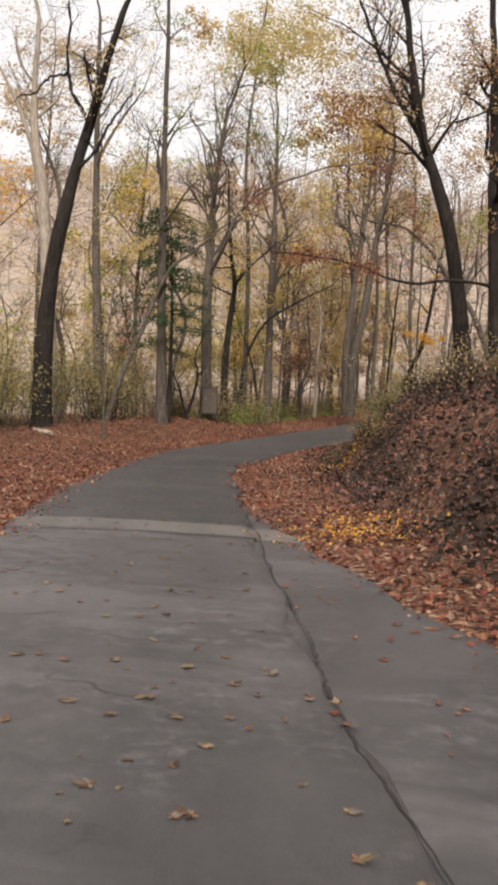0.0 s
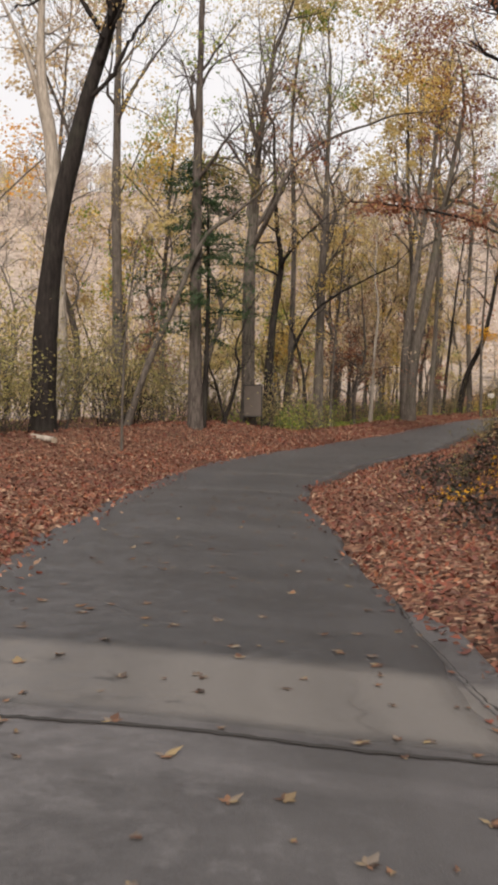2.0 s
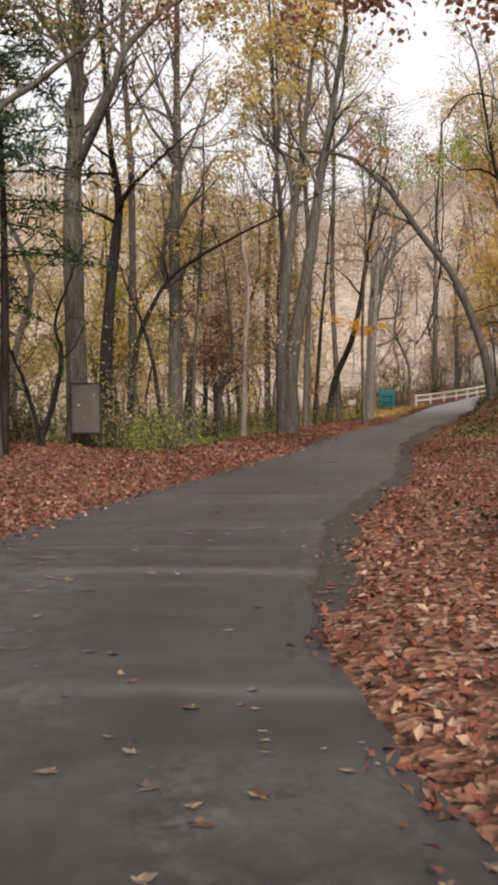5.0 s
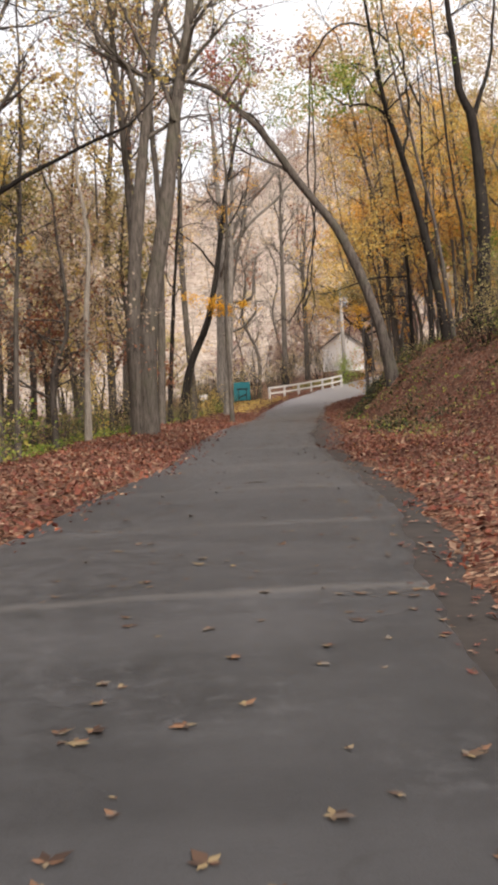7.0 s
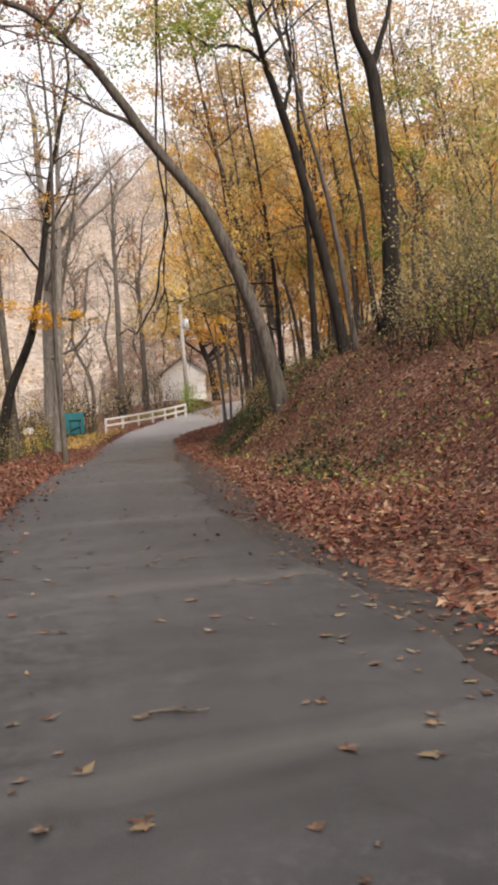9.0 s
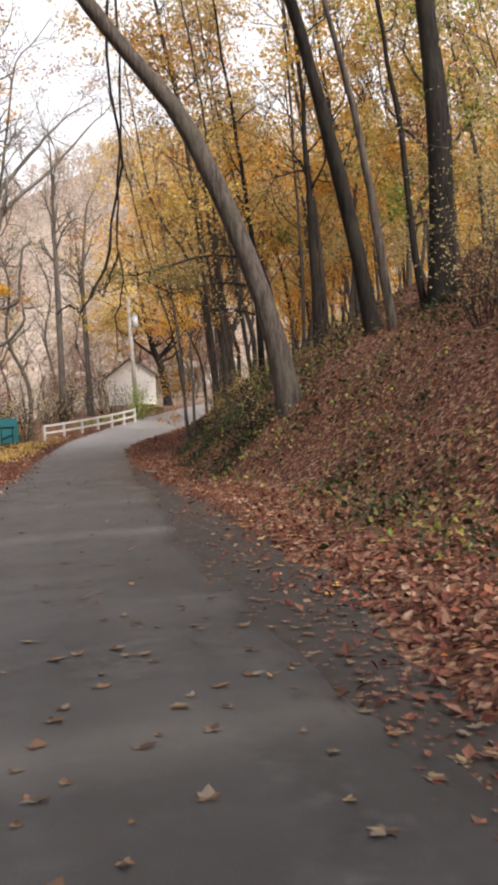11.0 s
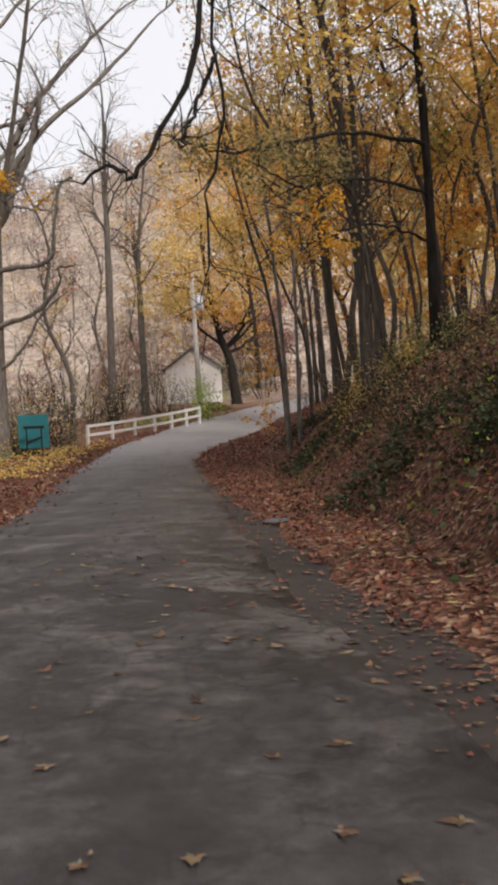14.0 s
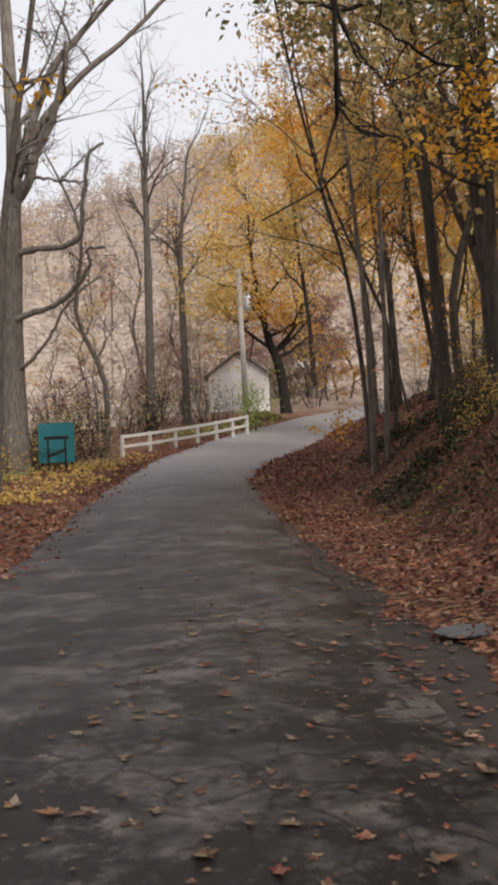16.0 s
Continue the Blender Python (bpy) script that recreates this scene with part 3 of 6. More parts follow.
def slab(name, left_of, right_of, y0, y1, material, label, category, lift, on_crown=False):
    """A thin strip of paving laid on the ground between two lines."""
    v = np.linspace(y0, y1, int((y1 - y0) / 0.3) + 2)
    s = np.linspace(0, 1, 25)
    l, r = left_of(v), right_of(v)
    xs = l[:, None] + (r - l)[:, None] * s[None]
    ys = np.repeat(v[:, None], len(s), 1) + (0.03 * np.sin(9 * s) + 0.02 * np.sin(31 * s + 1))[None]
    a, b = left_edge(ys), right_edge(ys)
    crown = 0.035 * (1 - (2 * np.clip((xs - a) / (b - a), 0, 1) - 1) ** 2) if on_crown else 0
    zs = road_height(ys) + lift + crown - (0.05 * ease(xs - b, -0.05, 0.05) if on_crown else 0)
    zs[:, -1] -= 0.08
    zs[0] -= 0.04
    zs[-1] -= 0.04
    uv = np.stack([xs, ys], -1)
    return tagged(new(name, grid_mesh(name, xs, ys, zs, material, uv)), label, category, kind="structure")


slab("pavement_apron", lambda v: right_edge(v) - 0.4, lambda v: right_edge(v) + shoulder(v) + 0.08 * np.sin(2.3 * v), -36, -9.5, ASPHALT_OLD, "broken grey asphalt shoulder beside the lane", "pavement", -0.03)
slab("verge_gravel", lambda v: right_edge(v) - 0.4, lambda v: right_edge(v) + shoulder(v) + 0.1 * np.sin(2 * v) + 0.06 * np.sin(5.3 * v), 3, 60, GRAVEL, "earthy gravel along the edge of the lane", "verge", -0.04)


def tar_seam(y0, y1, seed):
    """Dark ragged crack where the lane meets its shoulder."""
    v = np.linspace(y0, y1, int((y1 - y0) / 0.07))
    rng = np.random.default_rng(seed)
    wide = 0.004 + 0.006 * np.abs(np.sin(2.1 * v) * np.sin(0.9 * v + 1)) + 0.004 * rng.uniform(size=len(v))
    x = right_edge(v) + 0.03 * np.sin(v * 1.3) + 0.010 * np.sin(4.3 * v) + 0.006 * rng.normal(size=len(v))
    xs = np.stack([x - wide, x, x + wide], 1)
    ys = np.repeat(v[:, None], 3, 1)
    zs = road_height(ys) + np.array([0.007, 0.006, 0.004])[None]
    tagged(new("road_crack", grid_mesh("road_crack", xs, ys, zs, TAR)), "dark crack along the edge of the lane", "crack", kind="structure")


def cross_line(y, seed):
    """Dark ragged line across the lane."""
    rng = np.random.default_rng(seed)
    s = np.linspace(0, 1, 70)
    a, b = float(left_edge(y)), float(right_edge(y) + shoulder(y) * 0.9)
    x = a + (b - a) * s
    line = y - 0.12 + 0.16 * s + 0.02 * np.sin(17 * s) + 0.006 * rng.normal(size=70)
    wide = 0.012 + 0.012 * rng.uniform(size=70)
    t = np.clip((x - left_edge(line)) / (right_edge(line) - left_edge(line)), 0, 1)
    xs, ys = np.stack([x, x, x], 1), np.stack([line + wide, line, line - wide], 1)
    zs = road_height(ys) + (0.035 * (1 - (2 * t - 1) ** 2) + 0.006 - 0.02 * (x > right_edge(line) + 0.02))[:, None]
    tagged(new("road_crack", grid_mesh("road_crack", xs, ys, zs, TAR)), "dark ragged line across the lane", "crack", kind="structure")


tar_seam(-30, -9.5, 61)
cross_line(-13.32, 62)


# ---- trees ----
def limb(geo, tips, start, way, length, r, level, rng, spec):
    """One branch and those that grow from it."""
    k = spec["joints"][level]
    way = way / np.linalg.norm(way)
    pts, p, d = [start], np.array(start, float), way.copy()
    for _ in range(k - 1):
        d = d + rng.normal(size=3) * spec["wob"] + np.array([0, 0, spec["up"]])
        d /= np.linalg.norm(d)
        p = p + d * length / (k - 1)
        pts.append(p)
    pts = np.array(pts)
    geo.tube(pts, np.linspace(r, max(r * 0.25, 0.006), k), spec["sides"][level])
    if level >= 2:
        tips.extend(pts[1:])
    if level < spec["deep"]:
        for _ in range(spec["kids"][level]):
            t = rng.uniform(0.25, 1.0)
            q = pts[0] + 0.0
            s = t * (k - 1)
            i = min(int(s), k - 2)
            q = pts[i] + (pts[i + 1] - pts[i]) * (s - i)
            w = pts[i + 1] - pts[i]
            w = w / np.linalg.norm(w) + rng.normal(size=3) * 0.75
            limb(geo, tips, q, w, length * rng.uniform(0.4, 0.7), max(r * (1 - 0.7 * t) * 0.6, 0.006), level + 1, rng, spec)


SPEC = dict(wob=0.20, up=0.06, deep=3, kids=(0, 5, 3), sides=(8, 5, 4, 3), joints=(9, 6, 5, 4), trunk=(22, 12))


def tree(name, label, stems, r, bark_of, leaf=None, leaves=0, size=0.125, seed=1, limbs=9, reach=4.0, first=0.45, spread=0.5, spec=None, tilt=0.5, clumps=(), more=(), bare=()):
    """A tree from a few stems (lines of points), with limbs, twigs and a loose crown. more: (leaf material, count, low, high) for a second tone."""
    rng = np.random.default_rng(seed)
    spec = dict(SPEC, **(spec or {}))
    root = new(name)
    x0, y0 = stems[0][0][:2]
    z0 = float(land(x0, y0))
    wood, tips = Geo(), []
    for n_stem, ctrl in enumerate(stems):
        ctrl = [list(c) for c in ctrl]
        radius = r if n_stem == 0 else r * (0.85 if ctrl[0][2] < z0 + 2.5 else 0.4)
        grounded = ctrl[0][2] < z0 + 2.5
        if grounded:
            ctrl[0][2] = float(land(*ctrl[0][:2])) - 0.5
        steps, sides = spec["trunk"]
        pts = spline(ctrl, steps)
        pts += rng.normal(size=pts.shape) * 0.02 * np.linspace(0, 1, steps)[:, None]
        s = np.linspace(0, 1, steps)
        rad = radius * (1 - 0.72 * s)
        if grounded:
            rad *= 1 + 0.32 * np.exp(-s * 22)
        rad *= 1 + 0.05 * np.sin(s * 23 + seed)
        wood.tube(pts, rad, sides)
        n = limbs if n_stem == 0 else max(2, limbs * 2 // 3)
        for k in range(n):
            t = first + (1 - first) * (k + rng.uniform(0, 0.8)) / n
            i = min(int(t * (steps - 1)), steps - 2)
            a = rng.uniform(0, 2 * math.pi)
            w = np.array([math.cos(a), math.sin(a), tilt + rng.uniform(-0.2, 0.6)])
            length = reach * rng.uniform(0.55, 1.1) * (1.15 - 0.5 * t)
            limb(wood, tips, pts[i], w, length, max(rad[i] * 0.5, 0.012), 1, rng, spec)
        limb(wood, tips, pts[-1], pts[-1] - pts[-2], reach * 0.7, rad[-1], 1, rng, spec)
    for line, r0, r1 in bare:
        pts = spline(line, 26) + rng.normal(size=(26, 3)) * 0.022
        wood.tube(pts, np.linspace(r0, r1, 26) * rng.uniform(0.82, 1.18, 26), 8)
        for q in (7, 10, 13, 16, 18, 20, 22, 24, 25):
            limb(wood, [], pts[q], pts[q] - pts[q - 2] + rng.normal(size=3) * 0.3, rng.uniform(0.3, 1.0), max(0.012, 0.3 * r1), 2, rng, spec)
    wood.v = [v - np.array([x0, y0, z0]) for v in wood.v]
    under(new("trunk", wood.mesh("trunk", bark_of)), root)
    root.location = (x0, y0, z0)
    tips = np.array(tips) - np.array([x0, y0, z0])
    tones = ([(leaf, leaves, 0.0, 1.0)] if leaf else []) + list(more)
    top = tips[:, 2].max()
    for mat, count, low, high in tones:
        some = tips[(tips[:, 2] >= low * top) & (tips[:, 2] <= high * top)]
        if not len(some) or not count:
            continue
        g = Geo()
        count = int(1.35 * count)
        tufts(g, some[rng.integers(0, len(some), max(6, count // 22))], count, spread * 0.46, 0.84 * size, rng, some.mean(0))
        under(new("crown", g.mesh("crown", mat, False)), root)
    for centre, radii, mat, count in clumps:
        g = Geo()
        middle = np.array(centre) - np.array([x0, y0, z0])
        count = int(1.35 * count)
        hubs = middle + rng.normal(size=(max(8, count // 24), 3)) * np.array(radii) * 0.5
        tufts(g, hubs, count, 0.1 + 0.11 * min(radii), 0.84 * size, rng, middle - np.array([0, 0, 0.5]))
        tagged(under(new("leaf_spray", g.mesh("leaf_spray", mat, False)), root), kind="stuff")
    return tagged(root, label, "tree")


tree("tree", "tall dark-barked leaning tree, nearly bare, beside the lane", [[(-8.46, 8.45, 0.5), (-8.38, 8.47, 3.5), (-8.04, 8.55, 6.7), (-7.27, 8.74, 10.0), (-6.52, 8.92, 12.6), (-5.5, 9.1, 16)]], 0.40, BARK_DARK, LEAF_TAN, 260, seed=3, limbs=5, reach=3, first=0.75, bare=[([(-6.75, 8.6, 12.2), (-7.3, 8.6, 13.05), (-7.5, 8.6, 14.4), (-7.37, 8.6, 15.5), (-7.44, 8.6, 16.6)], 0.075, 0.045), ([(-7.48, 8.6, 13.7), (-8.2, 8.6, 13.6), (-8.8, 8.6, 13.1), (-9.4, 8.6, 13.0)], 0.055, 0.025), ([(-6.85, 8.7, 11.2), (-6.5, 8.7, 12.1), (-6.06, 8.7, 12.86), (-5.7, 8.7, 13.5)], 0.07, 0.03), ([(-7.2, 8.7, 10.2), (-6.44, 8.7, 10.88), (-5.94, 8.7, 11.76), (-5.5, 8.7, 12.3), (-5.0, 8.7, 12.9)], 0.075, 0.03)])
tree("tree", "pale grey forked bare tree among brush", [[(-11.84, 17.0, 1), (-12.15, 16.93, 10.0), (-12.5, 16.84, 13), (-12.6, 16.8, 15.2), (-12.4, 16.85, 19)], [(-12.3, 17.0, 11.0), (-13.0, 16.9, 13.9), (-13.7, 16.7, 15.7), (-14.9, 16.5, 18)]], 0.34, BARK_PALE, LEAF_TAN, 900, seed=5, limbs=6, first=0.6)
tree("tree", "slim grey tree with a few green leaves", [[(-11.77, 23, 0), (-11.95, 22.96, 9.4), (-11.9, 22.96, 15.9), (-11.8, 23, 21)], [(-11.91, 23, 13.8), (-10.98, 23.2, 15.5), (-9.5, 23.5, 17.6)]], 0.27, BARK_GREY, LEAF_YELLOW, 900, seed=6, limbs=6, first=0.5, more=[(LEAF_GREEN, 200, 0.4, 0.8)], clumps=[((-10.2, 22.4, 13.0), (1.4, 1.0, 0.9), LEAF_GREEN, 260), ((-11.2, 22.6, 10.6), (1.3, 1.0, 1.3), LEAF_STRAW, 300)])
tree("tree", "tall straight grey tree with sparse green leaves", [[(-5.57, 14.45, 0.6), (-5.6, 14.44, 6.4), (-5.57, 14.45, 10), (-5.5, 14.46, 13.3), (-5.4, 14.5, 19)]], 0.24, BARK_MID, LEAF_GREEN, 500, seed=7, limbs=9, reach=3.2, first=0.45, tilt=1.0, more=[(LEAF_OLIVE, 500, 0.1, 0.45)])
tree("tree", "pale tree leaning steeply over the brush", [[(-7.96, 13.6, 0.5), (-7.15, 13.73, 2.56), (-6.13, 13.9, 4.9), (-5.26, 14.05, 6.95), (-4.26, 14.22, 7.82), (-2.8, 14.4, 9.0)]], 0.135, BARK_GREY, LEAF_TAN, 100, seed=8, limbs=4, reach=2.2, first=0.7)
tree("tree", "grey many-branched bare tree behind the signboard", [[(-5.15, 20.5, 0.4), (-5.18, 20.5, 6.3), (-5.0, 20.5, 9), (-4.85, 20.55, 11.7), (-4.3, 20.6, 15.5)], [(-5.1, 20.5, 7.5), (-3.89, 19.3, 9.1), (-3.34, 19.13, 10.25), (-1.87, 19.48, 11.5), (0.72, 20.1, 12.5)]], 0.30, BARK_GREY, LEAF_GREEN, 700, seed=9, limbs=16, reach=5.2, first=0.42, tilt=1.6, more=[(LEAF_RUST, 500, 0.5, 0.75), (LEAF_TAN, 350, 0.4, 1)], clumps=[((-3.4, 21, 17.5), (4.0, 2.0, 1.8), LEAF_STRAW, 1300), ((-2.2, 19.6, 11.0), (2.4, 1.2, 0.9), LEAF_RUST, 600)])
tree("tree", "dark forked tree with a leaning crown", [[(-5.11, 24, 0.3), (-5.07, 24, 2.9), (-4.81, 24.05, 5.75), (-4.62, 24.1, 7.4), (-4.83, 24, 9.2), (-5, 24, 13)], [(-4.6, 24, 7.4), (-3.84, 24.1, 8.3), (-2.4, 24.3, 9.6)]], 0.22, BARK_DARK, LEAF_TAN, 1200, seed=10, limbs=6, reach=3, first=0.5)
tree("tree", "thin crooked stems crossing one another", [[(-5.06, 27, 0.3), (-4.8, 27.0, 2.6), (-4.31, 27.1, 4.3), (-3.44, 27.3, 5.7), (-1.7, 27.6, 6.8), (0.05, 27.9, 7.7)], [(-3.75, 27, 0.2), (-4.15, 26.9, 3), (-4.94, 26.8, 5.4)]], 0.11, BARK_DARK, LEAF_YELLOW, 350, seed=11, limbs=6, reach=2.2, first=0.5)
tree("tree", "straight dark-barked tree with thin yellow crown", [[(-3.61, 28.5, 0), (-3.54, 28.5, 6.3), (-3.39, 28.55, 10.9), (-3.3, 28.56, 17)]], 0.26, BARK_GREY, LEAF_TAN, 700, seed=12, limbs=12, reach=4.4, first=0.4, tilt=1.3, more=[(LEAF_RUST, 300, 0.25, 0.6)], clumps=[((-3.8, 26.5, 20.3), (4.5, 2.0, 2.0), LEAF_STRAW, 1500), ((-0.6, 26.5, 18.8), (3.4, 2, 2.0), LEAF_STRAW, 1200), ((-2.0, 26.5, 15.6), (2.2, 1.4, 1.2), LEAF_GREEN, 420)])
tree("tree", "slim curving stem beside a larger trunk", [[(-3.1, 29, 0), (-2.95, 29, 3.3), (-2.65, 29, 6.8), (-2.5, 29, 11)]], 0.08, BARK_GREY, LEAF_YELLOW, 250, seed=13, limbs=6, reach=1.8)
tree("tree", "pale bleached dead stem, kinked", [[(-1.53, 33, 0), (-1.39, 33, 3.5), (-1.23, 33, 5.9), (-1.45, 33, 7.9), (-1.26, 33, 11)]], 0.10, BARK_PALE, LEAF_TAN, 60, seed=14, limbs=4, reach=1.8, first=0.6)
tree("tree", "small bushy tree with withered brown leaves", [[(-2.52, 34, 0), (-2.5, 34, 2), (-2.0, 34, 3.6), (-2.24, 34, 7)]], 0.12, BARK_MID, LEAF_DUN, 1800, seed=15, limbs=14, reach=2.8, first=0.22, size=0.12, spread=0.8, more=[(LEAF_RUST, 1000, 0, 1)])
tree("tree", "big twin-trunked grey tree at the edge of the lane", [[(0.30, 36.2, 0), (0.42, 36.2, 3.2), (1.1, 36.1, 6.8), (1.63, 36.0, 10.3), (2.11, 35.9, 12.8), (2.8, 35.9, 17)], [(0.06, 36.25, 0), (0.0, 36.2, 3.9), (0.40, 36.15, 8.0), (0.87, 36.1, 11.2), (1.5, 36, 16)]], 0.345, BARK_GREY, LEAF_STRAW, 420, seed=16, limbs=8, reach=5.0, first=0.6, tilt=0.9, more=[(LEAF_RUST, 350, 0.4, 0.75), (LEAF_TAN, 420, 0.4, 1)], clumps=[((2.4, 35, 20), (4.0, 2, 2.4), LEAF_STRAW, 1100), ((4.6, 34.6, 11.5), (1.8, 1.2, 1.2), LEAF_RUST, 420)], bare=[([(0.54, 36.0, 10.06), (0.26, 36.0, 11.57), (-0.66, 36.0, 12.62), (-0.73, 36.0, 13.84), (-0.81, 36.0, 14.88)], 0.10, 0.05), ([(1.57, 35.8, 10.0), (1.3, 35.8, 11.15), (0.84, 35.8, 11.94), (0.41, 35.8, 12.9), (0.05, 35.8, 13.76), (-0.12, 35.8, 14.63)], 0.08, 0.04)])
tree("tree", "slim dark stem beside the lane", [[(1.57, 50, 0), (1.89, 50, 4), (2.26, 49.9, 7.9), (2.7, 49.9, 12)]], 0.13, BARK_DARK, LEAF_YELLOW, 300, seed=17, limbs=7, reach=2.5)
tree("tree", "dark crooked tree bending over the lane", [[(2.5, 56, 0), (3.0, 55.9, 2.5), (4.2, 55.8, 5.4), (4.96, 55.7, 9.3), (5.4, 55.6, 12.2), (6.4, 55.5, 16)]], 0.24, BARK_DARK, LEAF_ORANGE, 450, seed=18, limbs=9, reach=4.2, first=0.5, clumps=[((4.9, 53.6, 5.65), (1.5, 0.8, 0.36), LEAF_GOLD, 700), ((3.5, 53.6, 6.1), (0.9, 0.7, 0.3), LEAF_GOLD, 260), ((5.4, 55.8, 18), (3.2, 2, 2), LEAF_RUST, 600)], bare=[([(4.2, 55.8, 5.2), (4.3, 54.9, 5.8), (4.8, 54.0, 5.8), (5.9, 53.5, 5.5)], 0.05, 0.012)])
tree("tree", "large grey tree with bare reaching limbs and an orange spray", [[(6.79, 75.96, 0.23), (6.85, 75.84, 4.99), (6.97, 75.72, 8.8), (7.15, 75.6, 11.65), (6.97, 75.72, 17.6), (6.85, 75.72, 21.17)], [(7.11, 75.72, 10.22), (7.82, 75.48, 11.89), (9.37, 75.12, 13.79), (11.11, 74.65, 15.22), (13.4, 74.05, 17.6)], [(7.21, 75.72, 10.7), (8.46, 75.48, 14.03), (9.84, 75.12, 15.7), (12.21, 74.53, 18.2)]], 0.44, BARK_ASH, LEAF_TAN, 150, seed=19, limbs=8, reach=3.4, first=0.45, spec=dict(kids=(0, 7, 4)), bare=[
    ([(6.95, 75.6, 7.7), (7.5, 75.42, 7.94), (8.41, 75.17, 7.99), (9.15, 74.97, 8.27), (9.29, 74.93, 9.13), (9.4, 74.9, 10.06), (9.55, 74.86, 11.09), (10.06, 74.72, 11.49)], 0.13, 0.05),
    ([(6.95, 75.6, 10.7), (7.42, 75.44, 10.56), (8.14, 75.25, 10.34), (8.86, 75.05, 10.22), (9.55, 74.86, 10.21)], 0.07, 0.03),
    ([(8.6, 75.1, 10.28), (9.16, 74.97, 10.79), (9.63, 74.84, 11.22)], 0.045, 0.02),
    ([(6.95, 75.6, 5.6), (7.42, 75.44, 5.78), (8.34, 75.19, 6.06), (9.0, 75.01, 6.69), (9.48, 74.88, 7.42), (9.39, 74.9, 7.86), (9.99, 74.74, 7.97)], 0.12, 0.04),
    ([(6.95, 75.6, 3.9), (7.54, 75.41, 4.3), (8.12, 75.25, 5.03), (8.7, 75.09, 6.04), (9.74, 74.81, 6.94)], 0.08, 0.03),
    ([(7.0, 75.6, 9.4), (7.5, 75.42, 10.14), (7.71, 75.36, 10.89), (8.2, 75.23, 11.81), (8.5, 75.15, 12.45), (8.82, 75.06, 13.66), (9.05, 75.0, 14.97)], 0.2, 0.09),
])
tree("tree", "grey straight-trunked tree at the lane's edge", [[(5.58, 61.62, 0), (5.73, 61.58, 2.5), (5.93, 61.52, 5.66), (6.09, 61.48, 8.16), (6.22, 61.44, 10.6), (6.4, 61.4, 14), (6.5, 61.4, 19)]], 0.27, BARK_ASH, LEAF_RUST, 500, seed=27, limbs=7, reach=3.6, first=0.6, tilt=0.9)
tree("tree", "long arching dark tree leaning over the lane from the bank", [[(9.69, 39.92, 1.4), (9.28, 40.0, 3.3), (8.55, 40.2, 5.6), (7.7, 40.4, 7.4), (6.5, 40.8, 9.1), (5.45, 41, 10.7), (4.4, 41.2, 11.9), (3.1, 41.4, 12.9), (1.2, 41.8, 13.3)]], 0.235, BARK_MID, LEAF_RUST, 500, seed=20, limbs=7, reach=4.2, first=0.55, more=[(LEAF_GREEN, 900, 0.5, 1.0)], clumps=[((6.7, 40.4, 11.9), (1.6, 1, 1.0), LEAF_GREEN, 800), ((5.2, 40.8, 12.6), (1.4, 1, 0.8), LEAF_STRAW, 420)])
tree("tree", "dark straight tree leaning from the bank", [[(12.23, 41, 2.97), (11.8, 41, 5.12), (11.16, 41, 7.99), (10.57, 41, 10.15), (10.06, 41, 11.8), (9.7, 41, 13.5), (9.2, 41, 17)]], 0.19, BARK_DARK, LEAF_STRAW, 600, seed=21, limbs=7, reach=3.0, first=0.62, tilt=0.9, more=[(LEAF_GREEN, 260, 0.6, 0.9)], bare=[([(10.06, 41, 11.7), (9.3, 41.2, 12.1), (8.5, 41.4, 12.2), (7.9, 41.5, 12.6)], 0.06, 0.02), ([(10.6, 41, 10.1), (10.9, 40.9, 11.4), (10.75, 40.8, 13.2), (10.5, 40.8, 15)], 0.07, 0.03)], clumps=[((8.4, 41.4, 13.0), (1.6, 1.0, 0.7), LEAF_GREEN, 700), ((10.6, 41.2, 14.2), (1.8, 1.2, 0.8), LEAF_STRAW, 420)])
tree("tree", "slim grey stem leaning from the bank", [[(12.15, 40, 2.6), (11.85, 40, 4.8), (11.55, 40, 6.9), (11.15, 40, 8.7), (10.2, 40, 12.5), (9.6, 40, 16)]], 0.105, BARK_MID, LEAF_STRAW, 260, seed=28, limbs=6, reach=2.2, first=0.6, tilt=0.9)
tree("tree", "thin dark stem on the slope", [[(12.95, 40, 2.6), (12.7, 40, 4.6), (12.5, 40, 7.3), (12.25, 40, 8.8), (11.8, 40, 13), (11.5, 40, 16)]], 0.085, BARK_DARK, LEAF_YELLOW, 260, seed=29, limbs=6, reach=2.0, first=0.6, tilt=0.9)
tree("tree", "dark smooth-trunked tree forking high above the slope", [[(13.1, 39.7, 3.4), (13.25, 39.7, 6.6), (13.2, 39.8, 9.1), (12.98, 39.9, 11.2), (12.55, 39.9, 12.3), (12.3, 39.9, 14.5), (12.0, 40, 18)], [(12.98, 39.9, 11.0), (13.35, 39.8, 12.1), (13.75, 39.8, 13.4), (14.0, 39.8, 16.5)]], 0.28, BARK_DARK, LEAF_STRAW, 500, seed=22, limbs=4, reach=3.0, first=0.8)
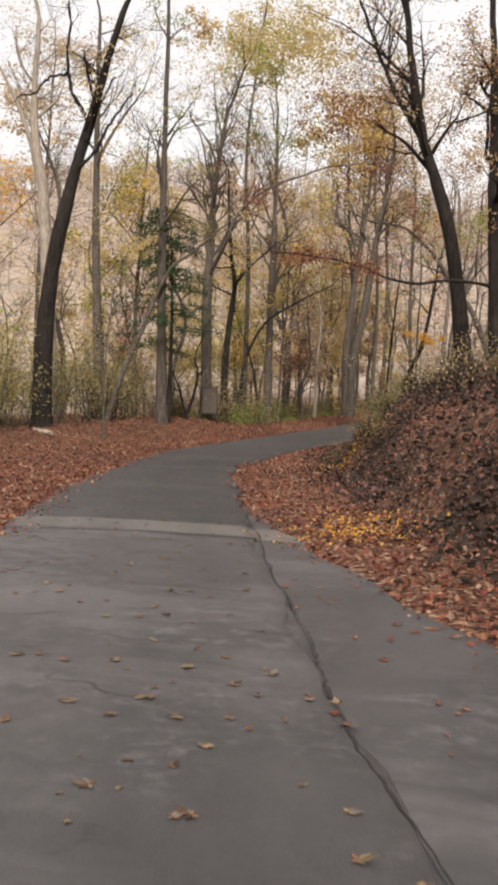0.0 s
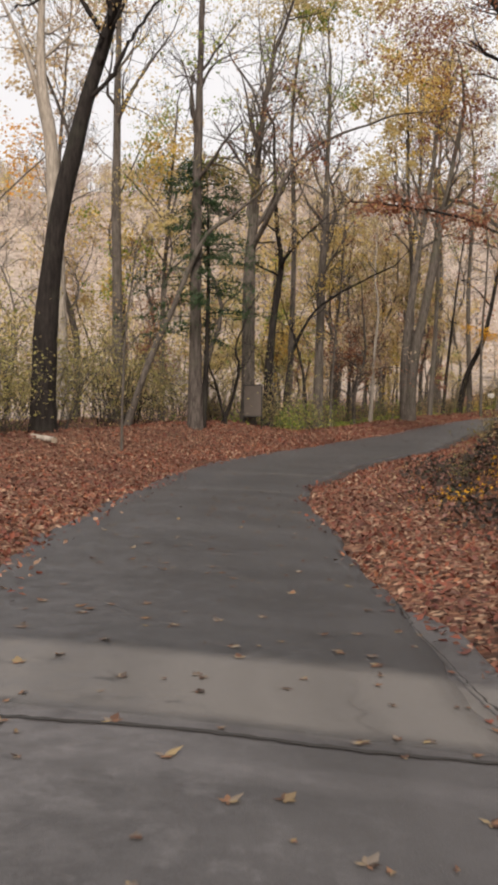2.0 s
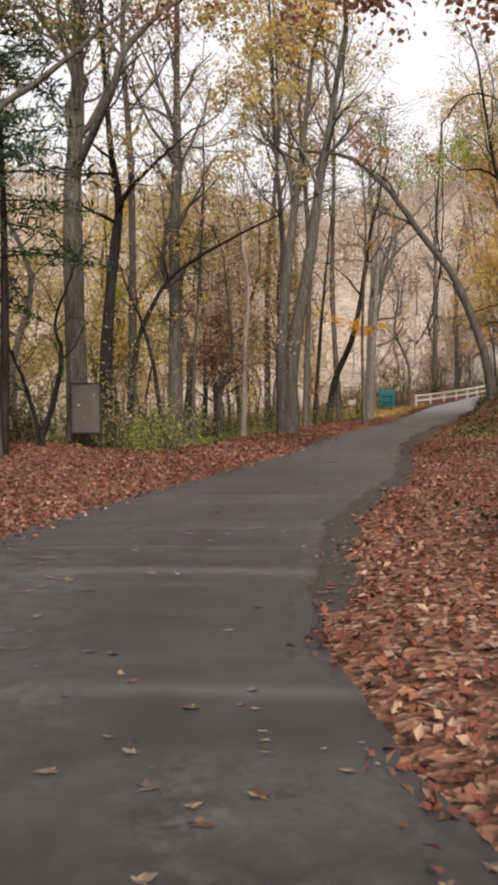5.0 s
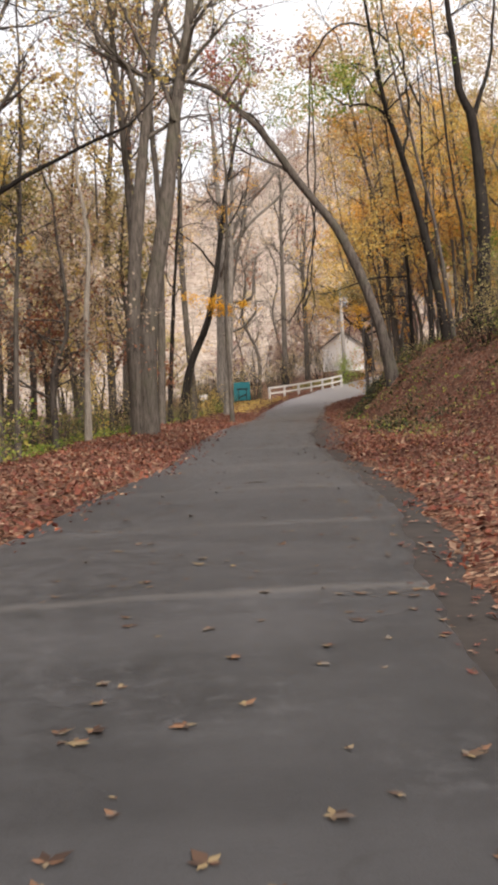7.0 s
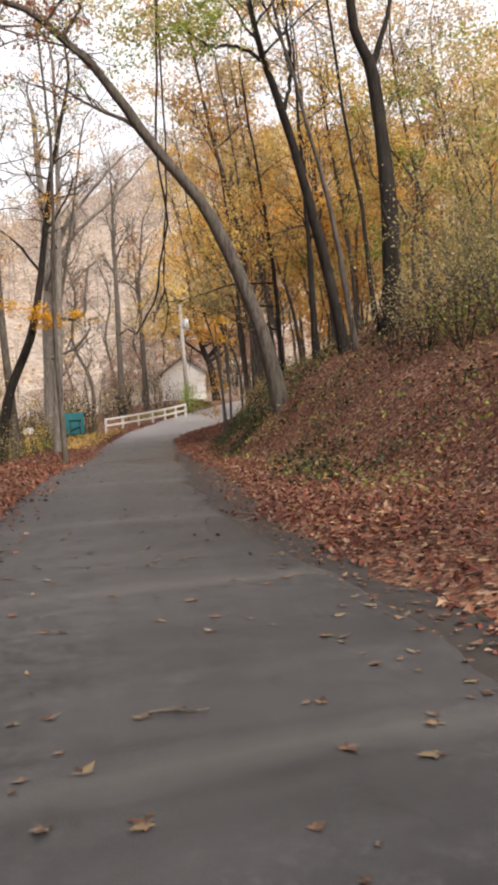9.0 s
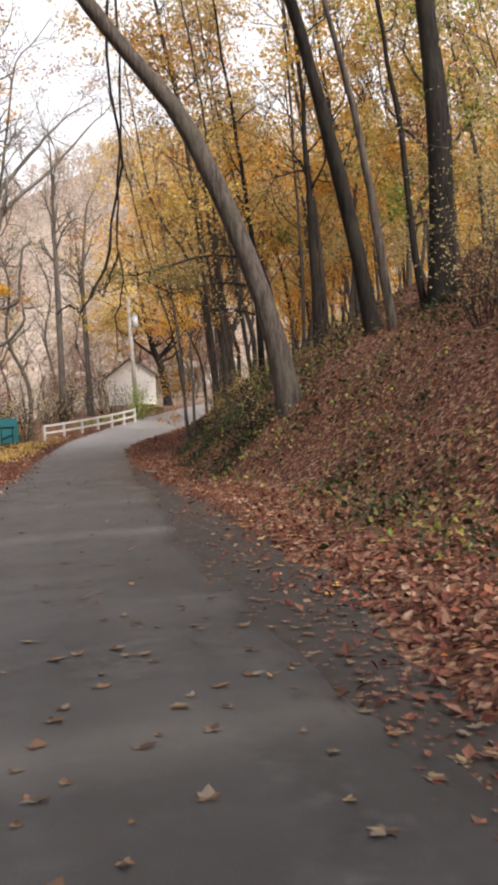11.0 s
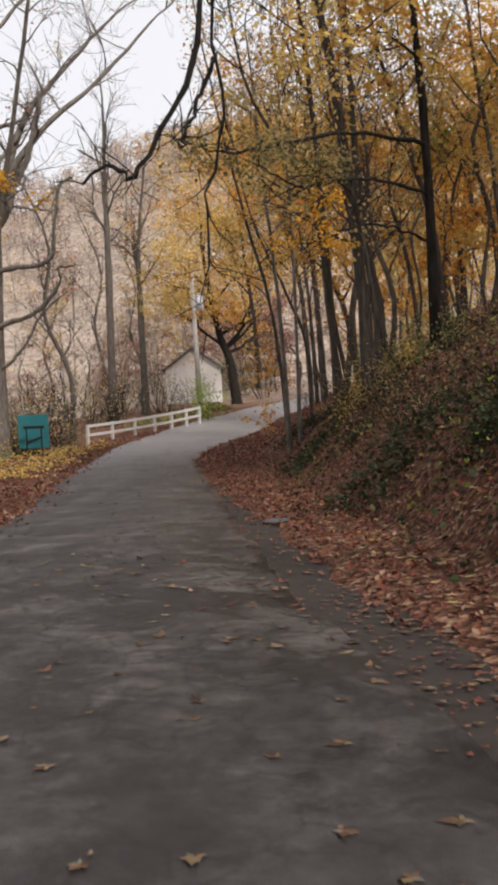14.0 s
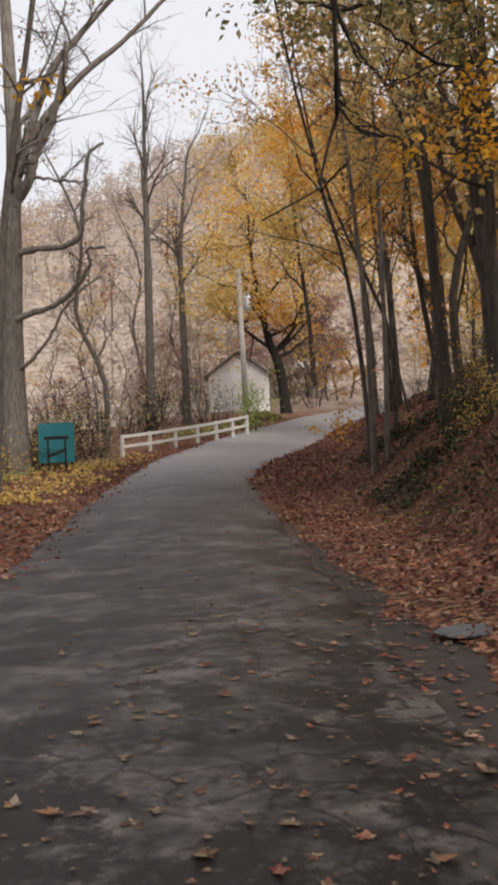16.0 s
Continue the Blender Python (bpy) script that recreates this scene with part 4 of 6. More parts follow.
tree("tree", "tall dark tree leaning above the bank", [[(7.53, 14, 2.4), (6.6, 13.8, 8), (5.26, 13.5, 12.6), (4.48, 13.3, 18)], [(5.3, 13.9, 12.2), (3.98, 13.8, 14.5), (2.6, 13.5, 18)]], 0.36, BARK_DARK, LEAF_RUST, 1500, seed=23, limbs=10, reach=5.0, first=0.5, tilt=1.0, more=[(LEAF_TAN, 900, 0.4, 1)], clumps=[((2.2, 15.5, 13.8), (2.4, 1.6, 2.0), LEAF_RUST, 1700), ((3.6, 15.5, 11.3), (1.8, 1.2, 1.4), LEAF_RUST, 800), ((0.2, 15.5, 17.6), (3.4, 2, 1.6), LEAF_STRAW, 1700), ((-1.6, 15.5, 16.6), (2.0, 1.5, 0.9), LEAF_GREEN, 420)])
tree("tree", "dark upright tree on the mound", [[(8.5, 12, 2.5), (8.14, 11.9, 8.4), (8.0, 11.9, 13), (7.8, 12, 18)]], 0.30, BARK_DARK, LEAF_TAN, 2600, seed=24, limbs=9, reach=4.0, first=0.4, more=[(LEAF_RUST, 1500, 0.3, 0.8)], clumps=[((1.5, 8.5, 6.95), (1.3, 0.8, 0.35), LEAF_RUST, 520), ((3.6, 8.5, 6.6), (1.3, 0.7, 0.5), LEAF_RUST, 380), ((6.2, 19, 15.4), (1.8, 1.4, 1.6), LEAF_TAN, 900), ((7.0, 18, 11.8), (1.5, 1.4, 1.4), LEAF_DUN, 700), ((6.4, 17, 8.6), (1.3, 1.2, 1.0), LEAF_DUN, 500)], bare=[([(8.1, 11.9, 6.2), (6.7, 10.0, 6.2), (5.1, 8.6, 6.0), (3.2, 8.4, 6.65), (1.5, 8.5, 7.0), (0.4, 8.6, 7.1)], 0.07, 0.014)])
tree("tree", "slim dark tree with a hooked dead branch hanging down", [[(13.2, 46, 3.5), (13.19, 46, 6.6), (13.14, 46, 8.3), (13, 46, 14)]], 0.14, BARK_DARK, LEAF_ORANGE, 500, seed=26, limbs=8, reach=2.6, first=0.5, bare=[([(13.0, 46, 13.5), (11.6, 46.5, 16.6), (9.8, 47.2, 17.4), (8.5, 47.5, 16)], 0.05, 0.04), ([(8.5, 47.5, 16.1), (8.3, 47.5, 13), (8.2, 47.5, 10.6), (8.44, 47.5, 8.4), (8.17, 47.6, 7.3), (7.93, 47.7, 5.8), (7.57, 47.85, 5.04), (7.25, 47.97, 4.54), (7.16, 48, 4.40), (7.06, 48.04, 4.50), (6.86, 48.13, 4.56), (6.55, 48.26, 4.38)], 0.045, 0.026), ([(8.5, 47.5, 16.1), (8.6, 47.7, 12), (8.55, 47.7, 10), (8.36, 47.85, 7.6), (8.23, 47.9, 6.3), (8.34, 47.86, 5.3), (8.12, 47.95, 4.3), (8.08, 47.97, 3.6), (8.12, 47.97, 3.3)], 0.035, 0.012), ([(8.3, 47.9, 6.0), (7.95, 47.9, 5.2), (7.75, 47.9, 4.75)], 0.03, 0.015)])
SLIM = [
    [(14.99, 64, 1), (14.8, 64, 2.9), (14.49, 64.1, 5.3), (13.91, 64.3, 7.8), (13.2, 64.4, 11)],
    [(15.23, 60, 2), (14.85, 60.1, 4.1), (14.67, 60.2, 6.6), (14.1, 60.3, 8.3), (12.9, 60.6, 10.5)],
    [(14.41, 57, 2.4), (14.4, 57, 4.8), (14.38, 57, 6.7), (14.2, 57, 12)],
    [(16.56, 66, 2.5), (16.46, 66, 3.8), (15.8, 66.2, 5.8), (14.7, 66.4, 8.6)],
    [(18.14, 66, 2.2), (17.56, 66.2, 4.9), (17.29, 66.3, 7.8), (16.9, 66.4, 12)],
    [(17.58, 62, 2), (17.27, 62.1, 4.8), (16.9, 62.2, 8.6), (16.5, 62.3, 14)],
    [(15.49, 52, 3), (15.59, 52, 6.4), (15.52, 52, 10), (15.4, 52, 15)],
    [(17.33, 58, 3.5), (16.98, 58.1, 6.2), (16.26, 58.3, 8.9), (15.4, 58.6, 13)],
]
for k, line in enumerate(SLIM):
    line = line + [(line[-1][0] - 0.7, line[-1][1] + 0.2, line[-1][2] + 4.5 + 0.7 * (k % 3))]
    tree("tree", "slim tree with yellow and orange leaves on the bank", [line], 0.07 + 0.02 * (k % 3), BARK_MID, (LEAF_ORANGE, LEAF_YELLOW, LEAF_STRAW)[k % 3], 1300, seed=40 + k, limbs=10, reach=3.4, first=0.36, more=[(LEAF_TAN, 300, 0.3, 0.9)], clumps=[((15.05, 66.2, 2.5), (0.8, 0.7, 2.0), LEAF_ORANGE, 520)] if k == 0 else ())
tree("tree", "pair of slim grey trunks at the inside of the bend", [[(14.5, 62.7, 0.6), (14.4, 62.7, 4), (14.1, 62.8, 8), (13.8, 63, 13)], [(14.9, 62.9, 0.6), (14.95, 62.9, 4.5), (14.9, 63, 9), (14.6, 63, 13)]], 0.08, BARK_ASH, LEAF_ORANGE, 420, seed=30, limbs=7, reach=2.6, first=0.5, tilt=0.8)
tree("tree", "tall bare grey tree beyond the white fence", [[(15.61, 100, 2.5), (15.76, 100, 12), (15.8, 100, 17), (15.9, 100, 23)]], 0.30, BARK_GREY, LEAF_TAN, 120, seed=51, limbs=12, reach=5, first=0.4, tilt=1.2)
tree("tree", "bare grey tree beyond the fence", [[(18.9, 105, 4), (18.85, 105, 11), (18.9, 105, 14.5), (19.5, 104.9, 20)]], 0.28, BARK_GREY, LEAF_TAN, 150, seed=52, limbs=10, reach=5, first=0.4, tilt=1.2)
tree("tree", "broad yellow tree with a crooked dark trunk beside the white house", [[(26.3, 106, 4.2), (25.9, 106.1, 6.0), (25.2, 106.1, 8), (24.6, 106.2, 11), (24.0, 106.2, 15)], [(25.6, 106.1, 7.2), (27.0, 105.5, 9), (28, 105.5, 12)]], 0.42, BARK_DARK, LEAF_YELLOW, 2600, seed=53, limbs=12, reach=6.0, first=0.35, size=0.2, spread=1.2, tilt=0.3, clumps=[((22.3, 105.5, 14.0), (4.5, 3, 3.4), LEAF_YELLOW, 2600), ((20.8, 105, 11.3), (2.6, 2.5, 1.8), LEAF_YELLOW, 1300), ((26.0, 105.5, 13.0), (4.0, 3, 3.0), LEAF_ORANGE, 1900), ((24.0, 105.5, 18.0), (4.5, 3, 2.6), LEAF_ORANGE, 1700), ((25.8, 105, 9.8), (3.0, 2, 1.5), LEAF_ORANGE, 1100), ((22.6, 105, 10.6), (2.2, 2, 1.2), LEAF_YELLOW, 700)])
tree("tree", "thin-crowned russet tree leaning over the lane", [[(6.0, 66.5, 0), (6.4, 66, 6), (7.2, 65, 11), (8.2, 64, 17)]], 0.13, BARK_GREY, LEAF_RUST, 260, seed=78, limbs=10, reach=3.6, first=0.5, tilt=0.9, size=0.1, clumps=[((9.2, 62.5, 16.4), (1.8, 1.4, 0.9), LEAF_RUST, 420), ((11.0, 62.5, 15.6), (1.4, 1.2, 0.9), LEAF_RUST, 260)])
CROWNS = [
    ("tawny autumn tree high on the bank", [(15.4, 58.5, 4), (14.6, 58.6, 10), (13.6, 59, 15), (12.8, 59.5, 21)], LEAF_TAN, LEAF_ORANGE, [((12.0, 60, 20.0), (2.2, 1.8, 1.8)), ((12.8, 60, 16.4), (1.8, 1.6, 1.3)), ((15.4, 60, 18.4), (2.2, 1.8, 2.2)), ((15.2, 60, 22.5), (2.2, 1.8, 1.6))]),
    ("orange-crowned tree at the inside of the bend", [(24.6, 86, 3.5), (24.2, 86, 8), (23.4, 86, 12), (22.8, 86, 18)], LEAF_ORANGE, LEAF_STRAW, [((22.4, 86, 15.2), (3.4, 2.4, 2.2)), ((20.4, 86, 16.6), (2.6, 2, 1.5)), ((25.2, 86, 12.2), (3.0, 2.2, 1.8))]),
    ("tall orange autumn tree on the slope", [(27.5, 84, 5), (27.2, 84, 10), (26.7, 84, 14), (26.2, 84, 20)], LEAF_ORANGE, LEAF_YELLOW, [((25.6, 84, 15.8), (3.4, 2.4, 2.4)), ((28.6, 84, 12.6), (3.0, 2.2, 2.0))]),
    ("yellow autumn tree above the bend", [(23.8, 93, 4.0), (23.6, 93, 8), (23.0, 93, 13), (22.6, 93, 20)], LEAF_YELLOW, LEAF_ORANGE, [((22.6, 93, 14.0), (3.2, 2.4, 2.0)), ((24.5, 93, 18.2), (3.6, 2.4, 2.0)), ((26.6, 93, 11.4), (2.6, 2, 1.6))]),
    ("slim autumn tree with a spreading golden top", [(21.2, 76, 4.0), (20.9, 76, 8), (20.3, 76, 12), (19.8, 76, 17)], LEAF_ORANGE, LEAF_RUST, [((21.0, 76, 11.8), (2.2, 1.8, 1.4)), ((22.6, 76, 9.2), (1.8, 1.5, 1.2))]),
]
for k, (says, line, first_leaf, second_leaf, heads) in enumerate(CROWNS):
    tree("tree", says, [line], 0.16, BARK_MID, first_leaf, 1500, seed=71 + k, limbs=12, reach=4.6, first=0.42, tilt=0.6, size=0.21, spread=0.8, more=[(second_leaf, 700, 0.3, 1)], clumps=[(at, wide, first_leaf, int(140 * wide[0] * wide[2] + 250)) for at, wide in heads])
tree("tree", "slim dark tree whose leafy limbs hang over the lane", [[(14.9, 54.4, 4.0), (14.8, 54.3, 6.5), (14.5, 54, 9), (14.0, 53.6, 12), (13.4, 53.4, 16)]], 0.12, BARK_DARK, LEAF_STRAW, 300, seed=81, limbs=6, reach=3.0, first=0.5, size=0.1, bare=[([(14.7, 54.2, 7.0), (12.6, 53.4, 6.9), (10.8, 52.6, 6.3), (9.6, 52.3, 6.05), (8.8, 52.1, 6.2)], 0.05, 0.014), ([(14.75, 54.3, 6.0), (12.6, 53.0, 5.9), (11.2, 52.3, 5.5), (10.2, 52.0, 5.75)], 0.04, 0.012), ([(14.8, 54.3, 5.0), (12.8, 53.0, 5.0), (11.2, 52.2, 4.45)], 0.035, 0.012)], clumps=[((9.4, 52.1, 5.95), (1.0, 0.8, 0.32), LEAF_OLIVE, 260), ((10.6, 52.3, 6.15), (1.1, 0.8, 0.4), LEAF_OLIVE, 360), ((11.4, 52, 5.8), (0.9, 0.7, 0.3), LEAF_OLIVE, 240), ((11.5, 52, 5.15), (0.55, 0.4, 0.24), LEAF_GOLD, 130), ((11.2, 52, 4.4), (0.75, 0.4, 0.22), LEAF_GOLD, 170)])
CANOPY = [
    ("tall tree with a thin tan crown in the wood", [(-19.2, 31, 0), (-19.0, 31, 8), (-18.4, 31, 15), (-17.8, 31, 22)], LEAF_DUN, [((-18.9, 30, 18.4), (3.4, 2, 2.4), LEAF_TAN, 900), ((-15.8, 30, 21.6), (3.0, 2, 1.8), LEAF_DUN, 800), ((-20, 30, 13.9), (2.4, 2, 2.0), LEAF_ORANGE, 420)]),
    ("yellow-green tree glowing between the trunks", [(-12.6, 31, 0), (-12.5, 31, 6), (-12.2, 31, 11), (-11.8, 31, 16)], LEAF_STRAW, [((-12.0, 30, 13.6), (1.8, 1.4, 1.8), LEAF_YELLOW, 700), ((-12.5, 30, 10.4), (2.2, 1.6, 1.4), LEAF_STRAW, 600)]),
    ("tall grey tree with a straw-coloured top", [(-5.6, 31, 0), (-5.4, 31, 9), (-5.6, 31, 16), (-4.6, 31, 24)], LEAF_STRAW, [((-4.7, 30, 21.8), (3.0, 2, 1.6), LEAF_STRAW, 1300), ((-1.8, 30, 21.6), (2.8, 2, 1.8), LEAF_STRAW, 1200), ((-7.6, 30, 22.8), (2.2, 1.6, 1.0), LEAF_TAN, 500), ((-4.0, 29.5, 20.0), (1.5, 1, 0.6), LEAF_GREEN, 330)]),
    ("olive-gold tree on the low ground beside the lane", [(-6.2, 50, 0), (-6.1, 50, 5), (-5.8, 50, 9), (-5.4, 50, 14)], LEAF_STRAW, [((-5.6, 50, 12.4), (1.8, 1.5, 1.2), LEAF_YELLOW, 600), ((-7.4, 50, 10.4), (1.8, 1.5, 1.2), LEAF_STRAW, 600), ((-4.6, 50, 10.6), (1.6, 1.4, 1.2), LEAF_STRAW, 500), ((-8.2, 50, 13.0), (1.5, 1.3, 0.9), LEAF_OLIVE, 380)]),
    ("golden-yellow tree rising behind the twin trunks", [(0.0, 38.8, 0), (0.1, 38.8, 7), (-0.2, 38.4, 13), (-0.4, 38, 19)], LEAF_YELLOW, [((-2.3, 36, 18.2), (2.0, 1.5, 1.4), LEAF_STRAW, 700), ((0.3, 36, 19.3), (2.2, 1.5, 1.5), LEAF_YELLOW, 800), ((-0.6, 36, 16.4), (1.8, 1.4, 1.0), LEAF_STRAW, 500), ((1.5, 36, 17.0), (1.8, 1.4, 1.4), LEAF_YELLOW, 600), ((-1.6, 32.5, 13.4), (1.6, 1.4, 1.0), LEAF_STRAW, 420)]),
]
for k, (says, line, first_leaf, heads) in enumerate(CANOPY):
    tree("tree", says, [line], 0.17, BARK_GREY, first_leaf, 420, seed=91 + k, limbs=13, reach=4.4, first=0.45, tilt=1.1, size=0.23, spread=0.8, clumps=heads)
SLOPE = [
    ("tawny tree with a full soft crown on the slope", 15.2, 60.5, 16, LEAF_TAN, LEAF_ORANGE, [((11.6, 60, 20.6), (2.6, 1.8, 1.8)), ((13.6, 59, 16.0), (2.2, 1.8, 1.6)), ((10.4, 60, 17.6), (1.6, 1.4, 1.2))]),
    ("yellow-leaved tree on the slope above the lane", 17.4, 51.5, 12, LEAF_YELLOW, LEAF_STRAW, [((15.8, 50.5, 13.2), (2.4, 1.8, 1.6)), ((17.6, 52, 16.4), (2.4, 1.8, 1.8)), ((18.4, 52, 10.9), (2.0, 1.6, 1.4))]),
    ("pale brown tree with withered leaves on the slope", 18.6, 47.2, 12, LEAF_DUN, LEAF_TAN, [((16.8, 48, 16.0), (2.4, 1.8, 1.8)), ((20.3, 46.5, 12.3), (2.4, 1.8, 1.8)), ((19.6, 47, 16.5), (2.2, 1.6, 1.6))]),
    ("golden understorey tree on the bank", 14.2, 55.6, 7, LEAF_YELLOW, LEAF_ORANGE, [((12.5, 54, 9.2), (1.9, 1.5, 1.4)), ((14.6, 56, 11.0), (1.8, 1.5, 1.3)), ((15.9, 57.5, 12.2), (1.8, 1.5, 1.2))]),
    ("golden-brown tree on the slope", 17.2, 53.6, 15, LEAF_ORANGE, LEAF_TAN, [((15.0, 52, 18.9), (2.2, 1.6, 1.6)), ((17.4, 52.5, 19.6), (2.2, 1.6, 1.6)), ((19.4, 55, 9.6), (1.8, 1.5, 1.2))]),
    ("golden-orange tree far up the bank", 20.4, 63.8, 11, LEAF_ORANGE, LEAF_YELLOW, [((19.4, 64, 10.2), (2.4, 1.8, 1.7)), ((20.2, 68, 16.6), (2.6, 2.0, 1.8)), ((21.8, 63, 13.2), (2.2, 1.8, 1.6))]),
    ("yellow-green bushy tree low on the slope", 19.2, 44.4, 5, LEAF_STRAW, LEAF_GREEN, [((18.2, 44, 7.6), (1.9, 1.5, 1.3)), ((16.9, 47.5, 7.6), (1.6, 1.4, 1.2)), ((19.6, 45, 9.4), (1.6, 1.4, 1.2))]),
    ("russet-gold tree leaning from the slope", 19.6, 58.8, 11, LEAF_ORANGE, LEAF_TAN, [((18.6, 58, 11.2), (1.8, 1.5, 1.4)), ((20.0, 62, 11.3), (1.8, 1.5, 1.3)), ((19.2, 58, 14.4), (1.9, 1.5, 1.5))]),
    ("straw-coloured tree high on the slope", 23.2, 52.2, 11, LEAF_STRAW, LEAF_TAN, [((23.1, 50, 16.6), (2.2, 1.7, 1.6)), ((22.9, 54, 17.0), (2.2, 1.7, 1.6))]),
    ("yellow tree beyond the slim stems", 20.2, 74.4, 13, LEAF_YELLOW, LEAF_STRAW, [((19.9, 75, 15.4), (2.6, 2.0, 1.9)), ((18.2, 74, 12.0), (2.0, 1.7, 1.5))]),
]
for k, (says, bx, by, tall, first_leaf, second_leaf, heads) in enumerate(SLOPE):
    z = float(land(bx, by))
    line = [(bx, by, z), (bx - 0.2, by, z + 0.3 * tall), (bx - 0.6 - 0.2 * (k % 3), by, z + 0.65 * tall), (bx - 1.2, by, z + tall)]
    tree("tree", says, [line], 0.05 + 0.004 * tall, BARK_MID, first_leaf, 420, seed=151 + k, limbs=10, reach=4.0, first=0.42, tilt=0.7, size=0.17, spread=0.9, more=[(second_leaf, 280, 0.3, 1)], clumps=[(at, wide, (first_leaf, second_leaf)[j % 2], int(120 * wide[0] * wide[2] + 110)) for j, (at, wide) in enumerate(heads)])
tree("tree", "slender tree with thin red leaves over the lane", [[(4.2, 46.5, 0), (4.1, 46.3, 5), (4.3, 46, 10), (4.0, 45.5, 15)]], 0.10, BARK_GREY, LEAF_RUST, 120, seed=161, limbs=8, reach=2.4, first=0.6, size=0.16, clumps=[((4.0, 44, 14.7), (1.1, 0.9, 0.9), LEAF_SCARLET, 260), ((4.6, 44, 13.6), (0.9, 0.8, 0.6), LEAF_SCARLET, 170)])
HOLLOW = [
    ("olive-yellow tree beyond the twin trunks", -0.2, 45.2, 10, LEAF_STRAW, LEAF_OLIVE, [((-0.7, 44, 9.6), (1.5, 1.3, 1.4)), ((0.2, 44, 7.4), (1.3, 1.1, 1.0))]),
    ("tree with thin yellow-green leaves on the low ground", -3.8, 40.6, 12, LEAF_STRAW, LEAF_OLIVE, [((-3.1, 40, 11.6), (1.6, 1.3, 1.2)), ((-3.6, 40, 8.8), (1.4, 1.2, 1.0))]),
    ("golden tree with a thin crown on the low ground", -8.4, 40.4, 11, LEAF_YELLOW, LEAF_STRAW, [((-8.1, 40, 9.8), (1.8, 1.4, 1.4)), ((-7.2, 39.5, 6.8), (1.4, 1.2, 1.1))]),
    ("straw-yellow tree between the trunks", -5.2, 42.4, 12, LEAF_STRAW, LEAF_YELLOW, [((-5.0, 42, 11.0), (1.7, 1.4, 1.3)), ((-5.4, 42, 8.0), (1.5, 1.2, 1.1))]),
    ("tawny tree with soft withered leaves", -2.3, 46.6, 12, LEAF_TAN, LEAF_STRAW, [((-2.1, 46, 11.2), (1.7, 1.4, 1.4)), ((-2.6, 46, 8.0), (1.5, 1.2, 1.1))]),
    ("yellow-leaved low tree among the brush", -6.9, 34.6, 5, LEAF_YELLOW, LEAF_OLIVE, [((-6.6, 34, 4.4), (1.5, 1.1, 1.0)), ((-7.6, 34, 3.0), (1.3, 1.0, 0.9))]),
    ("bushy tree with withered mauve-brown leaves", -3.0, 36.4, 6, LEAF_DUN, LEAF_RUST, [((-2.4, 36, 5.4), (1.2, 1.0, 1.0)), ((-3.4, 35, 3.6), (1.3, 1.0, 1.0)), ((-1.6, 36, 3.9), (0.9, 0.8, 0.8))]),
]
for k, (says, bx, by, tall, first_leaf, second_leaf, heads) in enumerate(HOLLOW):
    z = float(land(bx, by))
    line = [(bx, by, z), (bx + 0.1, by, z + 0.35 * tall), (bx - 0.1, by, z + 0.7 * tall), (bx + 0.2, by, z + tall)]
    tree("tree", says, [line], 0.06 + 0.006 * tall, BARK_MID, first_leaf, 520, seed=171 + k, limbs=11, reach=0.28 * tall, first=0.3, tilt=0.7, size=0.17, spread=0.8, more=[(second_leaf, 420, 0.2, 1)], clumps=[(at, wide, (first_leaf, second_leaf)[j % 2], int(190 * wide[0] * wide[2] + 120)) for j, (at, wide) in enumerate(heads)])
TALL = [[(1.0, 44, 0), (1.3, 44, 9), (0.9, 44, 17), (1.4, 44, 22)], [(-1.0, 48, 0), (-0.9, 48, 8), (-0.2, 48, 16), (-0.4, 48, 23)], [(3.4, 58, 0), (3.0, 58, 9), (3.2, 58, 18), (2.6, 58, 24)], [(0.4, 63, 0), (0.7, 63, 10), (0.3, 63, 19), (0.6, 63, 26)]]
for k, line in enumerate(TALL):
    tree("tree", "tall slim grey tree with a thin withered crown", [line], 0.16 + 0.02 * k, BARK_GREY, (LEAF_TAN, LEAF_RUST)[k % 2], 2600, seed=61 + k, limbs=12, reach=4.6, first=0.45, tilt=0.8, size=0.16, spread=0.9, more=[((LEAF_OLIVE, LEAF_TAN)[k % 2], 900, 0.4, 1)])



tree("tree", "small crooked black-barked tree before the signboard", [[(-5.87, 18.5, 0.42), (-5.3, 18.5, 1.5), (-5.05, 18.5, 2.7), (-5.2, 18.5, 3.5), (-4.75, 18.5, 4.6)], [(-5.4, 18.5, 1.3), (-5.95, 18.4, 2.0), (-6.5, 18.4, 3.4)]], 0.085, BARK_DARK, LEAF_OLIVE, 260, seed=30, limbs=6, reach=1.5, first=0.4, size=0.09)
tree("tree", "thin pale sapling at the edge of the berm", [[(-5.96, 8.41, 0.12), (-5.93, 8.41, 1.65), (-5.86, 8.41, 3.35), (-5.69, 8.41, 4.78), (-5.51, 8.41, 6.08)]], 0.045, BARK_GREY, LEAF_TAN, 90, seed=31, limbs=9, reach=1.1, first=0.35, size=0.08, tilt=0.9)


